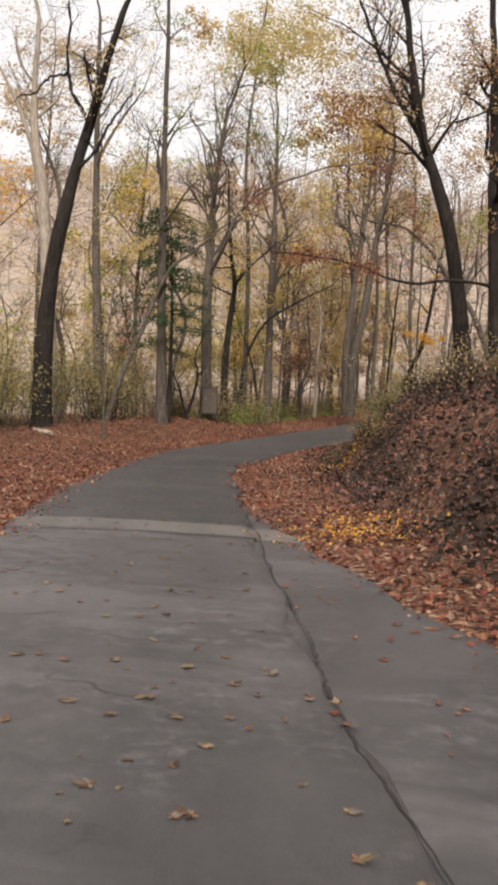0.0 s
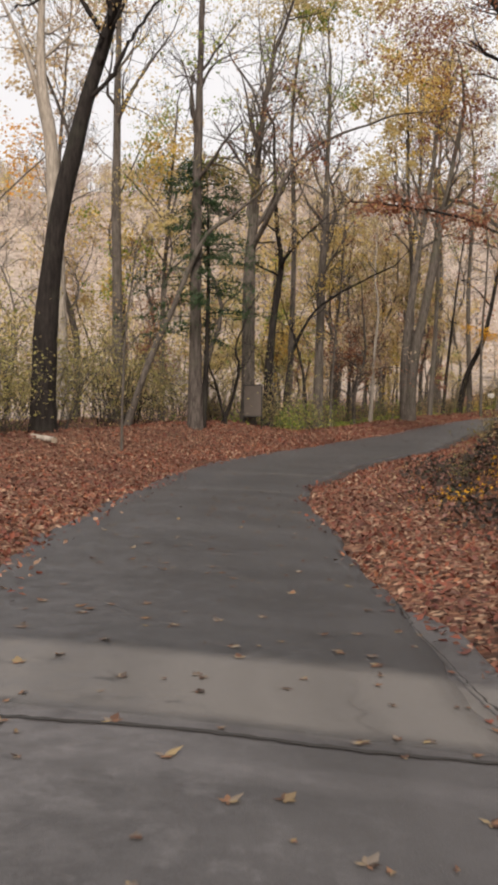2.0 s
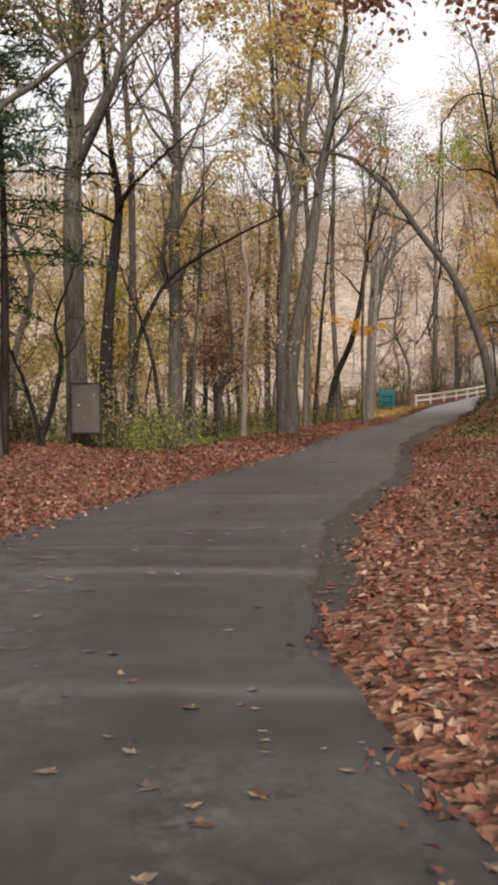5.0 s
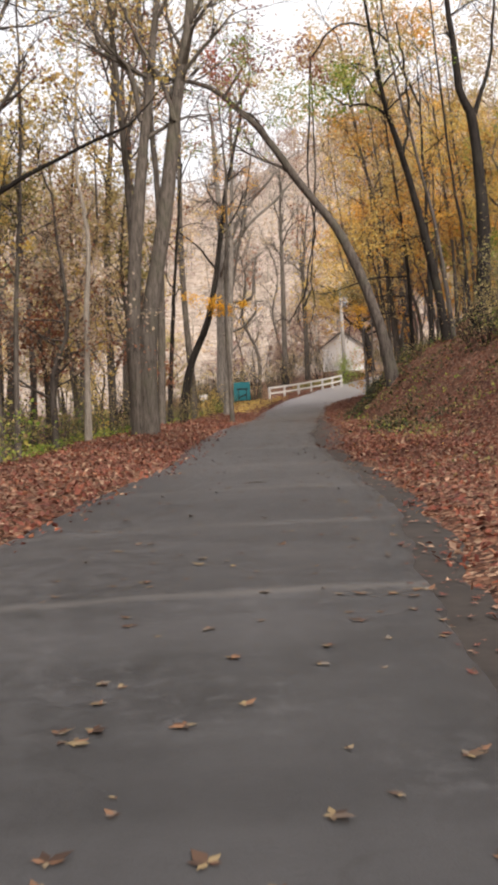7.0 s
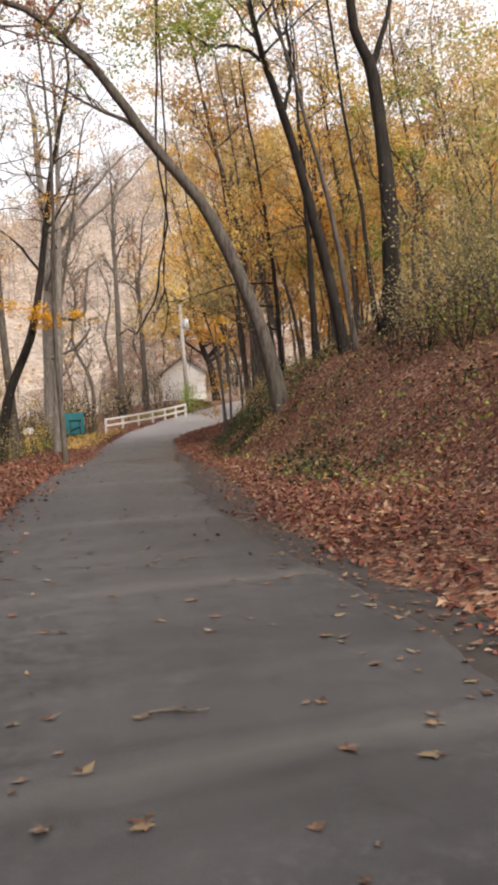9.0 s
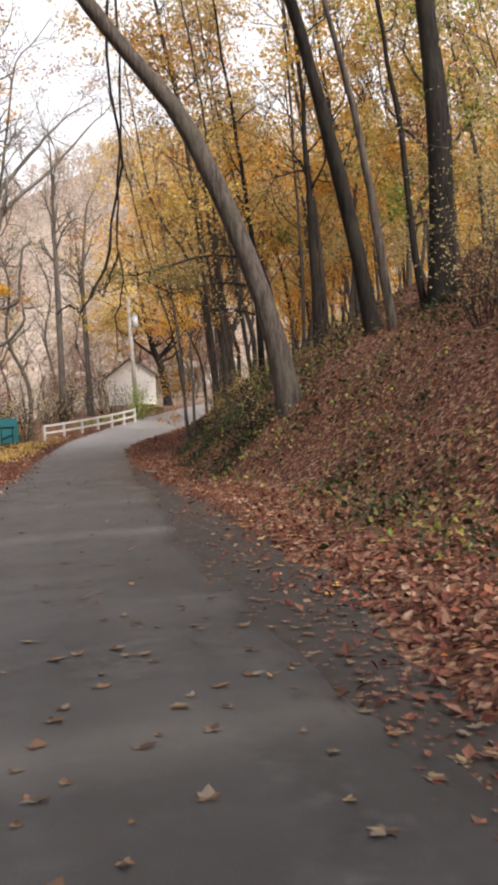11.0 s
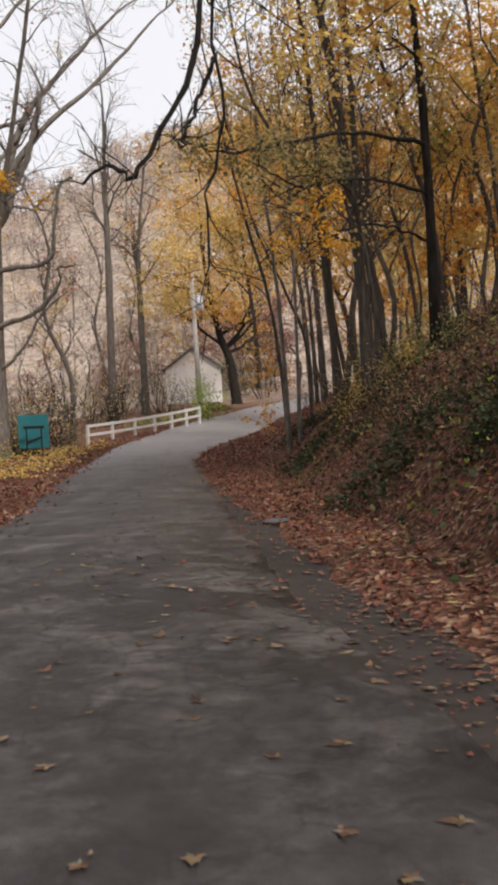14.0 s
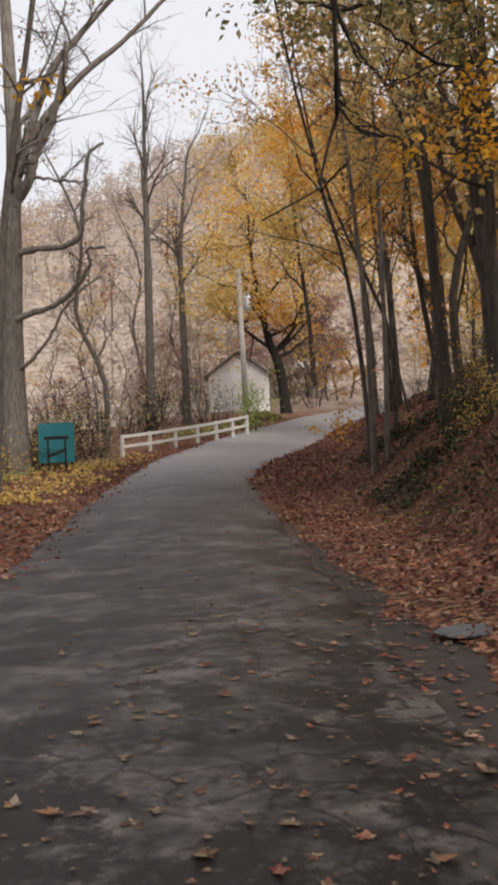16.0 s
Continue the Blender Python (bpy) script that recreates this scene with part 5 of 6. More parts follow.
def evergreen(x, y, height, low, reach, seed):
    """A young cedar: thin stem, drooping boughs of dark needles."""
    rng = np.random.default_rng(seed)
    root = new("evergreen_tree")
    z = float(land(x, y))
    root.location = (x, y, z)
    wood, green = Geo(), Geo()
    s = np.linspace(0, 1, 12)
    wood.tube(np.stack([0.15 * np.sin(3 * s), 0.1 * s, -0.4 + (height + 0.4) * s], -1), 0.13 * (1 - 0.9 * s), 8)
    at = []
    for k in range(46):
        h = low + (height - low) * (k / 46) ** 0.9
        a = rng.uniform(0, 2 * math.pi)
        n = reach * (1.1 - 0.75 * (h - low) / (height - low)) * rng.uniform(0.6, 1.1)
        t = np.linspace(0, 1, 6)
        pts = np.stack([np.cos(a) * n * t, np.sin(a) * n * t, h + 0.25 * t - 0.45 * t * t], -1)
        wood.tube(pts, 0.022 * (1 - 0.8 * t), 4)
        for q in np.linspace(0.2, 1, 7):
            at.extend(pts[0] + (pts[-1] - pts[0]) * q + np.array([0, 0, 0.25 * q - 0.45 * q * q + 0.45 * q - 0.25 * q]) + rng.normal(size=(18, 3)) * np.array([0.14, 0.14, 0.07]))
    green.leaves(at, 0.22, rng, 0.25, 0.1)
    under(new("trunk", wood.mesh("trunk", BARK_DARK)), root)
    under(new("crown", green.mesh("crown", NEEDLE, False)), root)
    return tagged(root, "young dark green cedar with drooping boughs among bare trunks", "tree")


evergreen(-5.5, 15.1, 9.4, 3.2, 3.1, 71)


# ---- the woods behind: a few trees, then copies of them ----
def wood_tree(label, height, r, bark_of, leaf, leaves, seed, more=(), size=0.16, limbs=7, first=0.35, tilt=0.6, reach=3.0, kids=(0, 4, 2)):
    rng = np.random.default_rng(seed)
    x, y = -30.0 - seed, 30.0
    z = float(land(x, y))
    bend = rng.normal(size=(4, 2)) * 0.35
    line = [(x, y, z)] + [(x + bend[k, 0] * (k + 1) * 0.6, y + bend[k, 1] * (k + 1) * 0.6, z + height * (k + 1) / 4) for k in range(4)]
    return tagged(tree("tree", label, [line], r, bark_of, leaf, int(0.72 * leaves), size=1.1 * size, seed=seed, limbs=limbs, reach=reach, first=first, tilt=tilt, spread=0.7, spec=dict(kids=kids, sides=(6, 4, 3, 3), joints=(7, 5, 4, 3), trunk=(13, 7)), more=more), group="trees of the wood")


PROTO = {
    "yellow": [wood_tree("slim dark tree with yellow autumn leaves", 11, 0.10, BARK_MID, LEAF_YELLOW, 1848, 101, [(LEAF_TAN, 300, 0.2, 1)]), wood_tree("leafy yellow autumn tree in the wood", 8, 0.09, BARK_GREY, LEAF_YELLOW, 1995, 102, first=0.25)],
    "orange": [wood_tree("slim tree with orange autumn leaves", 10, 0.09, BARK_MID, LEAF_ORANGE, 1774, 103, [(LEAF_YELLOW, 900, 0.2, 1)]), wood_tree("small orange-leaved tree in the wood", 7, 0.06, BARK_MID, LEAF_ORANGE, 1774, 104, first=0.2)],
    "tan": [wood_tree("grey tree with thin tan leaves", 13, 0.16, BARK_GREY, None, 0, 105, [(LEAF_TAN, 1400, 0.1, 0.72)], tilt=1.1, limbs=10, kids=(0, 5, 3)), wood_tree("slender tan-leaved woodland tree", 9, 0.08, BARK_GREY, LEAF_TAN, 1774, 106, [(LEAF_YELLOW, 300, 0, 1)])],
    "bare": [wood_tree("bare grey woodland tree", 14, 0.17, BARK_GREY, LEAF_TAN, 90, 107, limbs=12, tilt=1.4, kids=(0, 6, 3), reach=3.4), wood_tree("thin bare grey stem", 10, 0.07, BARK_GREY, LEAF_TAN, 60, 108, limbs=9, tilt=1.3, reach=2.2, kids=(0, 5, 3))],
    "straw": [wood_tree("small tree with straw-yellow leaves", 8, 0.09, BARK_GREY, LEAF_STRAW, 1700, 111, first=0.22), wood_tree("low understorey tree turning yellow-green", 6, 0.06, BARK_GREY, LEAF_STRAW, 1400, 112, [(LEAF_GREEN, 160, 0, 1)], first=0.18, reach=2.4)],
    "dusk": [wood_tree("tree with dull maroon withered leaves", 8, 0.10, BARK_MID, LEAF_DUSK, 1500, 113, first=0.15, reach=3.4), wood_tree("low thicket tree with dusky brown leaves", 5.5, 0.07, BARK_MID, LEAF_DUSK, 1300, 114, [(LEAF_DUN, 300, 0, 1)], first=0.1, reach=3.0)],
    "rust": [wood_tree("tree with withered rust-brown leaves", 10, 0.09, BARK_MID, LEAF_RUST, 1922, 109), wood_tree("tree with fresh green and yellow leaves", 11, 0.10, BARK_MID, LEAF_GREEN, 960, 110, [(LEAF_YELLOW, 600, 0, 1)])],
}


def wood(count, kinds, place, seed, low=0.8, high=1.3):
    """Copies of the woodland trees at places that place(rng) gives."""
    rng = np.random.default_rng(seed)
    for k in range(count):
        x, y = place(rng)
        ob = PROTO[kinds[int(rng.integers(len(kinds)))]][int(rng.integers(2))]
        s = rng.uniform(low, high)
        copy_thing(ob, pose(x, y, float(land(x, y)) - 0.1, rng.normal() * 3, rng.normal() * 3, rng.uniform(0, 360)) @ Matrix.Diagonal((s, s, s, 1)))


def right_slope(y0, y1, d0, d1):
    def place(rng):
        y = rng.uniform(y0, y1)
        return float(right_edge(y)) + d0 + (d1 - d0) * rng.uniform() ** 1.4, y

    return place


def stretch(x0, x1, y0, y1):
    def place(rng):
        return rng.uniform(x0, x1), rng.uniform(y0, y1)

    return place


def left_flat(y0, y1, d0, d1):
    def place(rng):
        y = rng.uniform(y0, y1)
        return float(left_edge(y)) - d0 - (d1 - d0) * rng.uniform() ** 1.2, y

    return place


wood(32, ["yellow", "straw", "orange", "straw", "straw", "yellow", "rust"], right_slope(36, 66, 8.5, 30), 201, 0.6, 1.05)
wood(19, ["orange", "yellow", "orange", "bare"], right_slope(60, 84, 5.5, 26), 202)
wood(7, ["tan", "rust", "yellow"], right_slope(6, 30, 9, 22), 203)
wood(24, ["yellow", "yellow", "orange", "straw"], right_slope(76, 112, 7, 34), 204, 1.0, 1.6)
wood(23, ["tan", "bare", "bare", "straw", "rust", "bare"], left_flat(26, 72, 6, 36), 205, 0.8, 1.4)
wood(9, ["tan", "bare", "straw", "bare"], left_flat(8, 30, 9, 30), 206, 0.8, 1.4)
wood(15, ["bare", "bare", "tan"], left_flat(84, 128, 6, 34), 207)
wood(7, ["bare", "tan"], left_flat(70, 84, 8, 34), 208)
wood(4, ["tan", "rust", "bare"], right_slope(-40, -14, 8, 24), 209, 0.9, 1.5)
wood(4, ["tan", "yellow", "bare"], left_flat(-40, -6, 8, 26), 210, 0.9, 1.5)
wood(12, ["straw", "straw", "yellow", "rust"], left_flat(20, 48, 9, 26), 211, 0.6, 1.0)
wood(8, ["rust", "straw", "yellow"], left_flat(38, 60, 4, 14), 216, 0.55, 0.95)
wood(12, ["bare"], right_slope(50, 72, 5, 13), 219, 0.6, 0.85)
wood(22, ["dusk"], stretch(18, 40, 117, 136), 217, 0.8, 1.3)
wood(7, ["dusk"], stretch(9, 18, 108, 124), 218, 0.6, 0.9)
wood(5, ["orange", "yellow", "orange", "bare"], right_slope(52, 62, 6.5, 12), 214, 0.7, 1.0)


# ---- brush ----
def shrub(label, leaf, seed, height, wide, leaves, bark_of=BARK_GREY, size=0.085, loose=0.16):
    rng = np.random.default_rng(seed)
    root = new("shrub")
    root.location = (-60 - seed, 30, float(land(-60 - seed, 30)))
    stems, tips = Geo(), []
    for _ in range(11):
        a, n = rng.uniform(0, 2 * math.pi), rng.uniform(0.2, 1)
        limb(stems, tips, np.array([0.15 * math.cos(a), 0.15 * math.sin(a), -0.15]), np.array([wide * n * math.cos(a), wide * n * math.sin(a), height]), height * rng.uniform(0.6, 1.1), 0.016, 2, rng, dict(wob=0.18, up=0.05, deep=3, kids=(0, 0, 3), sides=(6, 4, 3, 3), joints=(7, 5, 4, 3)))
    tips = np.array(tips)
    crown = Geo()
    crown.leaves(tips[rng.integers(0, len(tips), leaves)] + rng.normal(size=(leaves, 3)) * loose, size, rng, out=np.array([0, 0, 0.5]))
    under(new("branching", stems.mesh("branching", bark_of)), root)
    under(new("foliage", crown.mesh("foliage", leaf, False)), root)
    return tagged(root, label, "shrub", "shrubs along the lane")


SHRUBS = [
    shrub("olive-green roadside shrub with thin stems", LEAF_OLIVE, 301, 1.7, 0.8, 520),
    shrub("yellow-green shrub in the undergrowth", LEAF_GREEN, 302, 1.2, 0.8, 480),
    shrub("tangled brown brush, nearly leafless", LEAF_TAN, 303, 1.9, 0.9, 130, BARK_DARK),
    shrub("shrub with yellowing leaves", LEAF_YELLOW, 304, 1.3, 0.7, 380),
    shrub("dark green bramble with tangled stems", LEAF_IVY, 305, 0.6, 1.3, 420, BARK_DARK),
    shrub("tall thicket with small olive-yellow leaves", LEAF_THICKET, 306, 3.2, 1.3, 900, BARK_GREY, 0.085, 0.3),
    shrub("thin thicket of yellowing saplings", LEAF_STRAW, 307, 2.8, 1.0, 620, BARK_GREY, 0.075, 0.28),
    shrub("bright green bush at the end of the fence", LEAF_FRESH, 308, 1.9, 1.0, 700, BARK_GREY, 0.12, 0.2),
]


def brush(count, kinds, place, seed, low=0.7, high=1.4):
    rng = np.random.default_rng(seed)
    for _ in range(count):
        x, y = place(rng)
        s = rng.uniform(low, high)
        if -7.2 < x < -3.5 and 14.5 < y < 20.6:
            continue
        copy_thing(SHRUBS[kinds[int(rng.integers(len(kinds)))]], pose(x, y, float(land(x, y)) - 0.05, 0, 0, rng.uniform(0, 360)) @ Matrix.Diagonal((s, s, s, 1)))


brush(24, [5, 5, 6, 2, 5], left_flat(2, 13, 6.3, 11), 311, 0.8, 1.3)
brush(28, [5, 6, 2, 5, 2, 0], left_flat(13, 24, 4.6, 10), 322, 0.7, 1.2)
brush(30, [1, 0, 2, 2], left_flat(18, 46, 4.0, 10), 312)
brush(6, [1, 1, 0], left_flat(21, 27, 3.6, 6), 330, 0.8, 1.1)
brush(30, [1, 3, 2, 0], left_flat(46, 82, 2.2, 9), 313, 0.6, 1.2)
brush(26, [2, 2, 2, 0], left_flat(78, 106, 4.6, 13), 314, 1.2, 2.2)
brush(30, [2, 5, 2, 2, 6], right_slope(24, 40, 5.2, 10), 315, 0.45, 0.8)
brush(26, [2], right_slope(38, 54, 2.8, 6.5), 328, 0.2, 0.38)
brush(18, [5, 1, 6, 5, 1], right_slope(31, 39, 5.6, 10), 327, 0.55, 0.95)
brush(18, [3, 2, 2, 2, 2], right_slope(46, 78, 4.2, 10), 316, 0.35, 0.65)
brush(26, [2, 2, 2, 0], right_slope(-5, 10, 3.9, 6.5), 317, 0.4, 0.85)
brush(6, [0, 2], right_slope(-4, 2, 3.0, 3.8), 324, 0.3, 0.45)
brush(4, [1, 0], right_slope(-1, 3, 3.9, 4.8), 329, 0.4, 0.6)
brush(9, [2, 2, 0], right_slope(-3, 8, 3.3, 4.4), 325, 0.3, 0.5)
brush(9, [4, 4, 2], right_slope(41, 47, 2.3, 3.6), 318, 0.4, 0.65)
brush(11, [4, 3, 2, 2, 2], right_slope(52, 64, 2.2, 4.2), 319, 0.35, 0.6)
brush(7, [3, 0, 1, 3], right_slope(53, 62, 4, 6.5), 320, 0.6, 0.9)
brush(11, [2, 2, 0], left_flat(92, 124, 5, 20), 321, 1.4, 2.6)
brush(18, [2, 2, 0], left_flat(77, 86, 3.2, 7), 323, 0.7, 1.2)
copy_thing(SHRUBS[7], pose(21.0, 96.0, float(land(21.0, 96.0)), 0, 0, 40) @ Matrix.Diagonal((1.15, 1.15, 1.35, 1)))


# ---- far hillsides ----
def far_woods(name, label, leaf, bark_of, trees, leaves, seed, a0, a1, r0, r1, card):
    rng = np.random.default_rng(seed)
    stems, crown = Geo(), Geo()
    a = np.radians(rng.uniform(a0, a1, trees))
    r = np.sqrt(rng.uniform(r0**2, r1**2, trees))
    xs, ys = 5 + r * np.sin(a), 40 + r * np.cos(a)
    zs = land(xs, ys)
    for x, y, z in zip(xs, ys, zs):
        h = rng.uniform(6, 11)
        t = np.linspace(0, 1, 4)
        stems.tube(np.stack([x + rng.normal() * 0.7 * t, y + 0 * t, z - 0.5 + h * t], -1), (0.14 + 0.05 * rng.uniform()) * (1 - 0.8 * t), 4)
        for _ in range(3):
            q, b = rng.uniform(0.35, 0.9), rng.uniform(0, 6.28)
            p = np.array([x, y, z + h * q])
            stems.tube(np.stack([p, p + np.array([math.cos(b), math.sin(b), 1.3]) * h * 0.16, p + np.array([math.cos(b) * 1.5, math.sin(b) * 1.5, 2.6]) * h * 0.16]), [0.06, 0.04, 0.015], 3)
    crowns = np.repeat(np.stack([xs, ys, zs + 5.6], -1), 7, 0)
    d = rng.normal(size=crowns.shape)
    d /= np.linalg.norm(d, axis=1)[:, None]
    hubs = crowns + d * (rng.uniform(0.1, 1, len(d)) ** 0.5)[:, None] * np.array([2.6, 2.6, 5.0])
    k = np.repeat(np.arange(len(hubs)), leaves // 7)
    off = rng.normal(size=(len(k), 3)) * np.array([0.75, 0.75, 0.7])
    out = off / (np.linalg.norm(off, axis=1)[:, None] + 1e-9) * 0.5 + 0.7 * d[k] + np.array([0, 0, 0.6])
    crown.leaves(hubs[k] + off, card, rng, out=out)
    root = tagged(new(name), label, "woods", kind="stuff")
    tagged(under(new("trunk", stems.mesh("trunk", bark_of)), root), kind="stuff")
    tagged(under(new("crown", crown.mesh("crown", leaf, False)), root), kind="stuff")


# air haze over the far woods is put into their pale, greyed colours
far_woods("far_woods", "bare woods on the far hillside, paled as by haze", LEAF_PALE, BARK_PALE, 640, 98, 401, -38, 44, 85, 300, 0.66)
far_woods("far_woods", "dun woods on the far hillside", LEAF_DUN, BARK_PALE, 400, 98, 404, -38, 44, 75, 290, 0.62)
far_woods("far_woods", "yellow autumn woods on the far hillside", LEAF_YELLOW, BARK_PALE, 190, 126, 402, 13, 48, 90, 290, 0.62)
far_woods("far_woods", "orange autumn woods on the far hillside", LEAF_ORANGE, BARK_GREY, 110, 126, 403, 14, 48, 90, 280, 0.62)
far_woods("far_woods", "straw-yellow trees dotting the far hillside", LEAF_STRAW, BARK_GREY, 110, 112, 406, -38, -8, 72, 290, 0.56)
far_woods("far_woods", "straw-yellow trees on the hill beyond the bend", LEAF_STRAW, BARK_GREY, 110, 112, 407, 13, 48, 80, 280, 0.56)
far_woods("far_woods", "russet trees on the far hillside", LEAF_RUST, BARK_GREY, 26, 98, 408, -20, 12, 90, 250, 0.5)
far_woods("far_woods", "yellow woods high on the near slope", LEAF_YELLOW, BARK_DARK, 90, 140, 405, 35, 110, 46, 95, 0.4)


# ---- leaves on the ground ----
def fallen(name, label, material, count, seed, y0, y1, side, wide, size, lift=0.02):
    rng = np.random.default_rng(seed)
    y = rng.uniform(y0, y1, count)
    d = wide * rng.uniform(0, 1, count) ** 1.15
    if side > 0:
        d = d + shoulder(y) + 0.16 * np.sin(1.9 * y + np.sin(4.7 * y)) * np.exp(-d) - (0.3 + 0.5 * ease(y, 24, 29) - 0.62 * ease(y, 36, 42)) * rng.uniform(0, 1, count) ** 4
        x = right_edge(y) + d
    else:
        x = left_edge(y) + 0.7 * rng.uniform(0, 1, count) ** 6 - d
    keep = (np.abs(land(x + 0.25, y) - land(x, y)) < 0.21) | (y > 12) | (rng.uniform(size=count) < 0.4)
    if side > 0:
        # the cut face of the mound sheds its leaves
        keep &= (d < 2.5) | (y > 9) | (rng.uniform(size=count) < 0.3)
    x, y, count = x[keep], y[keep], int(keep.sum())
    g = Geo()
    up = upright(x, y)
    g.leaves(np.stack([x, y, surface(x, y)], -1) + up * (lift + 0.03 * rng.uniform(size=count))[:, None], size, rng, wide=0.3, out=1.1 * up)
    tagged(new(name, g.mesh(name, material, False)), label, "leaves", kind="stuff")


fallen("fallen_leaves", "brown and russet fallen leaves banked beside the lane", LITTER_LEAF, 44000, 501, -22, 30, 1, 6, 0.08)
fallen("fallen_leaves", "russet fallen leaves over the cut bank", LITTER_LEAF, 66000, 502, 22, 66, 1, 9.0, 0.068)
fallen("fallen_leaves", "russet fallen leaves round the far bend", LITTER_LEAF, 14000, 505, 66, 104, 1, 6, 0.12)
fallen("fallen_leaves", "brown fallen leaves on the berm beside the lane", LITTER_LEAF, 42000, 503, -18, 34, -1, 6, 0.085)
fallen("fallen_leaves", "fallen leaves along the lane towards the fence", LITTER_LEAF, 22000, 504, 34, 96, -1, 5, 0.095)


def ground_cover(name, label, material, count, clumps, place, seed, size):
    """Low leafy plants in patches."""
    rng = np.random.default_rng(seed)
    hubs = np.array([place(rng) for _ in range(clumps)])
    at = hubs[rng.integers(0, clumps, count)] + rng.normal(size=(count, 2)) * 0.42
    g = Geo()
    g.leaves(np.stack([at[:, 0], at[:, 1], land(at[:, 0], at[:, 1]) + 0.04 + 0.3 * rng.uniform(size=count) ** 2], -1), size, rng, 0.35)
    tagged(new(name, g.mesh(name, material, False)), label, "ground cover", kind="stuff")


ground_cover("ivy", "dark green ivy and ferns clinging to the bank", LEAF_IVY, 3800, 40, right_slope(27, 56, 2.2, 7), 521, 0.09)
ground_cover("ivy", "dark ivy hanging over the crest of the cut bank", LEAF_IVY, 2600, 16, right_slope(41, 50, 1.9, 3.4), 525, 0.08)
ground_cover("ivy", "dark creeper on the steep bank", LEAF_IVY, 4500, 24, right_slope(52, 66, 2.4, 4.5), 526, 0.09)
ground_cover("ivy", "dark creeper and roots on the face of the mound", LEAF_IVY, 1200, 30, right_slope(-6, 7, 2.7, 4.2), 529, 0.06)
# leaves beside the sun strip: sunlight on them is put into their colour
ground_cover("yellow_leaves", "fallen leaves by the lane, coloured bright orange as if sunlit", LEAF_ORANGE, 420, 20, right_slope(-13.5, -12.5, 0.75, 2.0), 527, 0.05)
ground_cover("yellow_leaves", "sprig of yellow leaves at the foot of the mound", LEAF_GOLD, 260, 5, right_slope(-1.8, -0.7, 2.7, 3.1), 530, 0.06)
ground_cover("crumbled_soil", "dark crumbled soil and rootlets on the cut face of the mound", SOIL, 12000, 150, right_slope(-20, 8, 2.5, 6.2), 533, 0.11)
ground_cover("dry_leaves", "dark maroon leaves caught on the cut face of the mound", LEAF_DUSK, 5200, 120, right_slope(-20, 8, 2.3, 6.0), 551, 0.075)
ground_cover("dry_grass", "dry brown grass on the knoll by the fence", LEAF_OLIVE, 3000, 40, left_flat(94, 104, 1.0, 5), 528, 0.25)
ground_cover("weeds", "yellow-green weeds among the fallen leaves", LEAF_OLIVE, 2600, 44, right_slope(16, 60, 2.2, 7), 522, 0.08)
ground_cover("weeds", "low green weeds at the lane's edge", LEAF_GREEN, 6000, 55, left_flat(20, 84, 3.4, 8), 523, 0.09)
ground_cover("yellow_leaves", "bright yellow fallen leaves at the lane's edge", LEAF_YELLOW, 1500, 22, left_flat(62, 84, 0.8, 3), 524, 0.10)


ground_cover("weeds", "fresh green sprigs among the leaves on the bank", LEAF_GREEN, 1100, 40, right_slope(26, 58, 2.0, 6.5), 543, 0.075)
ground_cover("dry_leaves", "withered brown leaves on the crest of the mound", LEAF_RUST, 1300, 30, right_slope(-8, 8, 2.6, 4.6), 544, 0.075)


def on_bank(count, y0, y1, d0, d1, seed):
    place = right_slope(y0, y1, d0, d1)
    rng = np.random.default_rng(seed)
    at = np.array([place(rng) for _ in range(count)])[:, :2]
    return np.stack([at[:, 0], at[:, 1], land(at[:, 0], at[:, 1]) + 0.05], -1)


def lobed_leaves(name, label, material, at, size, seed):
    """Curled leaves of five lobes each."""
    rng = np.random.default_rng(seed)
    g = Geo()
    for p in at:
        s, a0 = size * rng.uniform(0.4, 1.35), rng.uniform(0, 6.28)
        curl = rng.uniform(0.0, 0.12) if rng.uniform() < 0.75 else rng.uniform(0.12, 0.3)
        tip = rng.normal(size=2) * 0.05
        for k, lobe in enumerate((1.05, 0.75, 0.68, 0.62, 0.5)):
            a = a0 + (0, 0.95, -0.95, 2.2, -2.2)[k] + rng.normal() * 0.18
            w = 0.62
            c = np.array(p, float)
            def spot(r, b):
                dx, dy = r * s * math.cos(b), r * s * math.sin(b)
                return c + np.array([dx, dy, curl * r * r * s * lobe + abs(tip[0] * dx + tip[1] * dy)])
            g.add([c, spot(0.5 * lobe, a - w), spot(lobe, a), spot(0.5 * lobe, a + w)], [[0, 1, 2, 3]])
    return tagged(new(name, g.mesh(name, material, False)), label, "leaves", kind="stuff")


def on_road(count, y0, y1, seed, bias=0.5):
    rng = np.random.default_rng(seed)
    y = rng.uniform(y0, y1, count)
    s = rng.beta(1 + bias, 1, count)
    l, r = left_edge(y), right_edge(y)
    return np.stack([l + (r - l) * s, y, road_height(y) + 0.006 + 0.035 * (1 - (2 * s - 1) ** 2)], -1)


lobed_leaves("scattered_leaves", "dry curled tan and orange leaves scattered on the lane", ROAD_LEAF, on_road(700, -24, 14, 511), 0.062, 512)
lobed_leaves("scattered_leaves", "dry curled leaves scattered on the lane", ROAD_LEAF, on_road(700, 14, 46, 513), 0.062, 514)
lobed_leaves("scattered_leaves", "leaves and litter on the worn lane", ROAD_LEAF, on_road(620, 44, 74, 515), 0.058, 516)

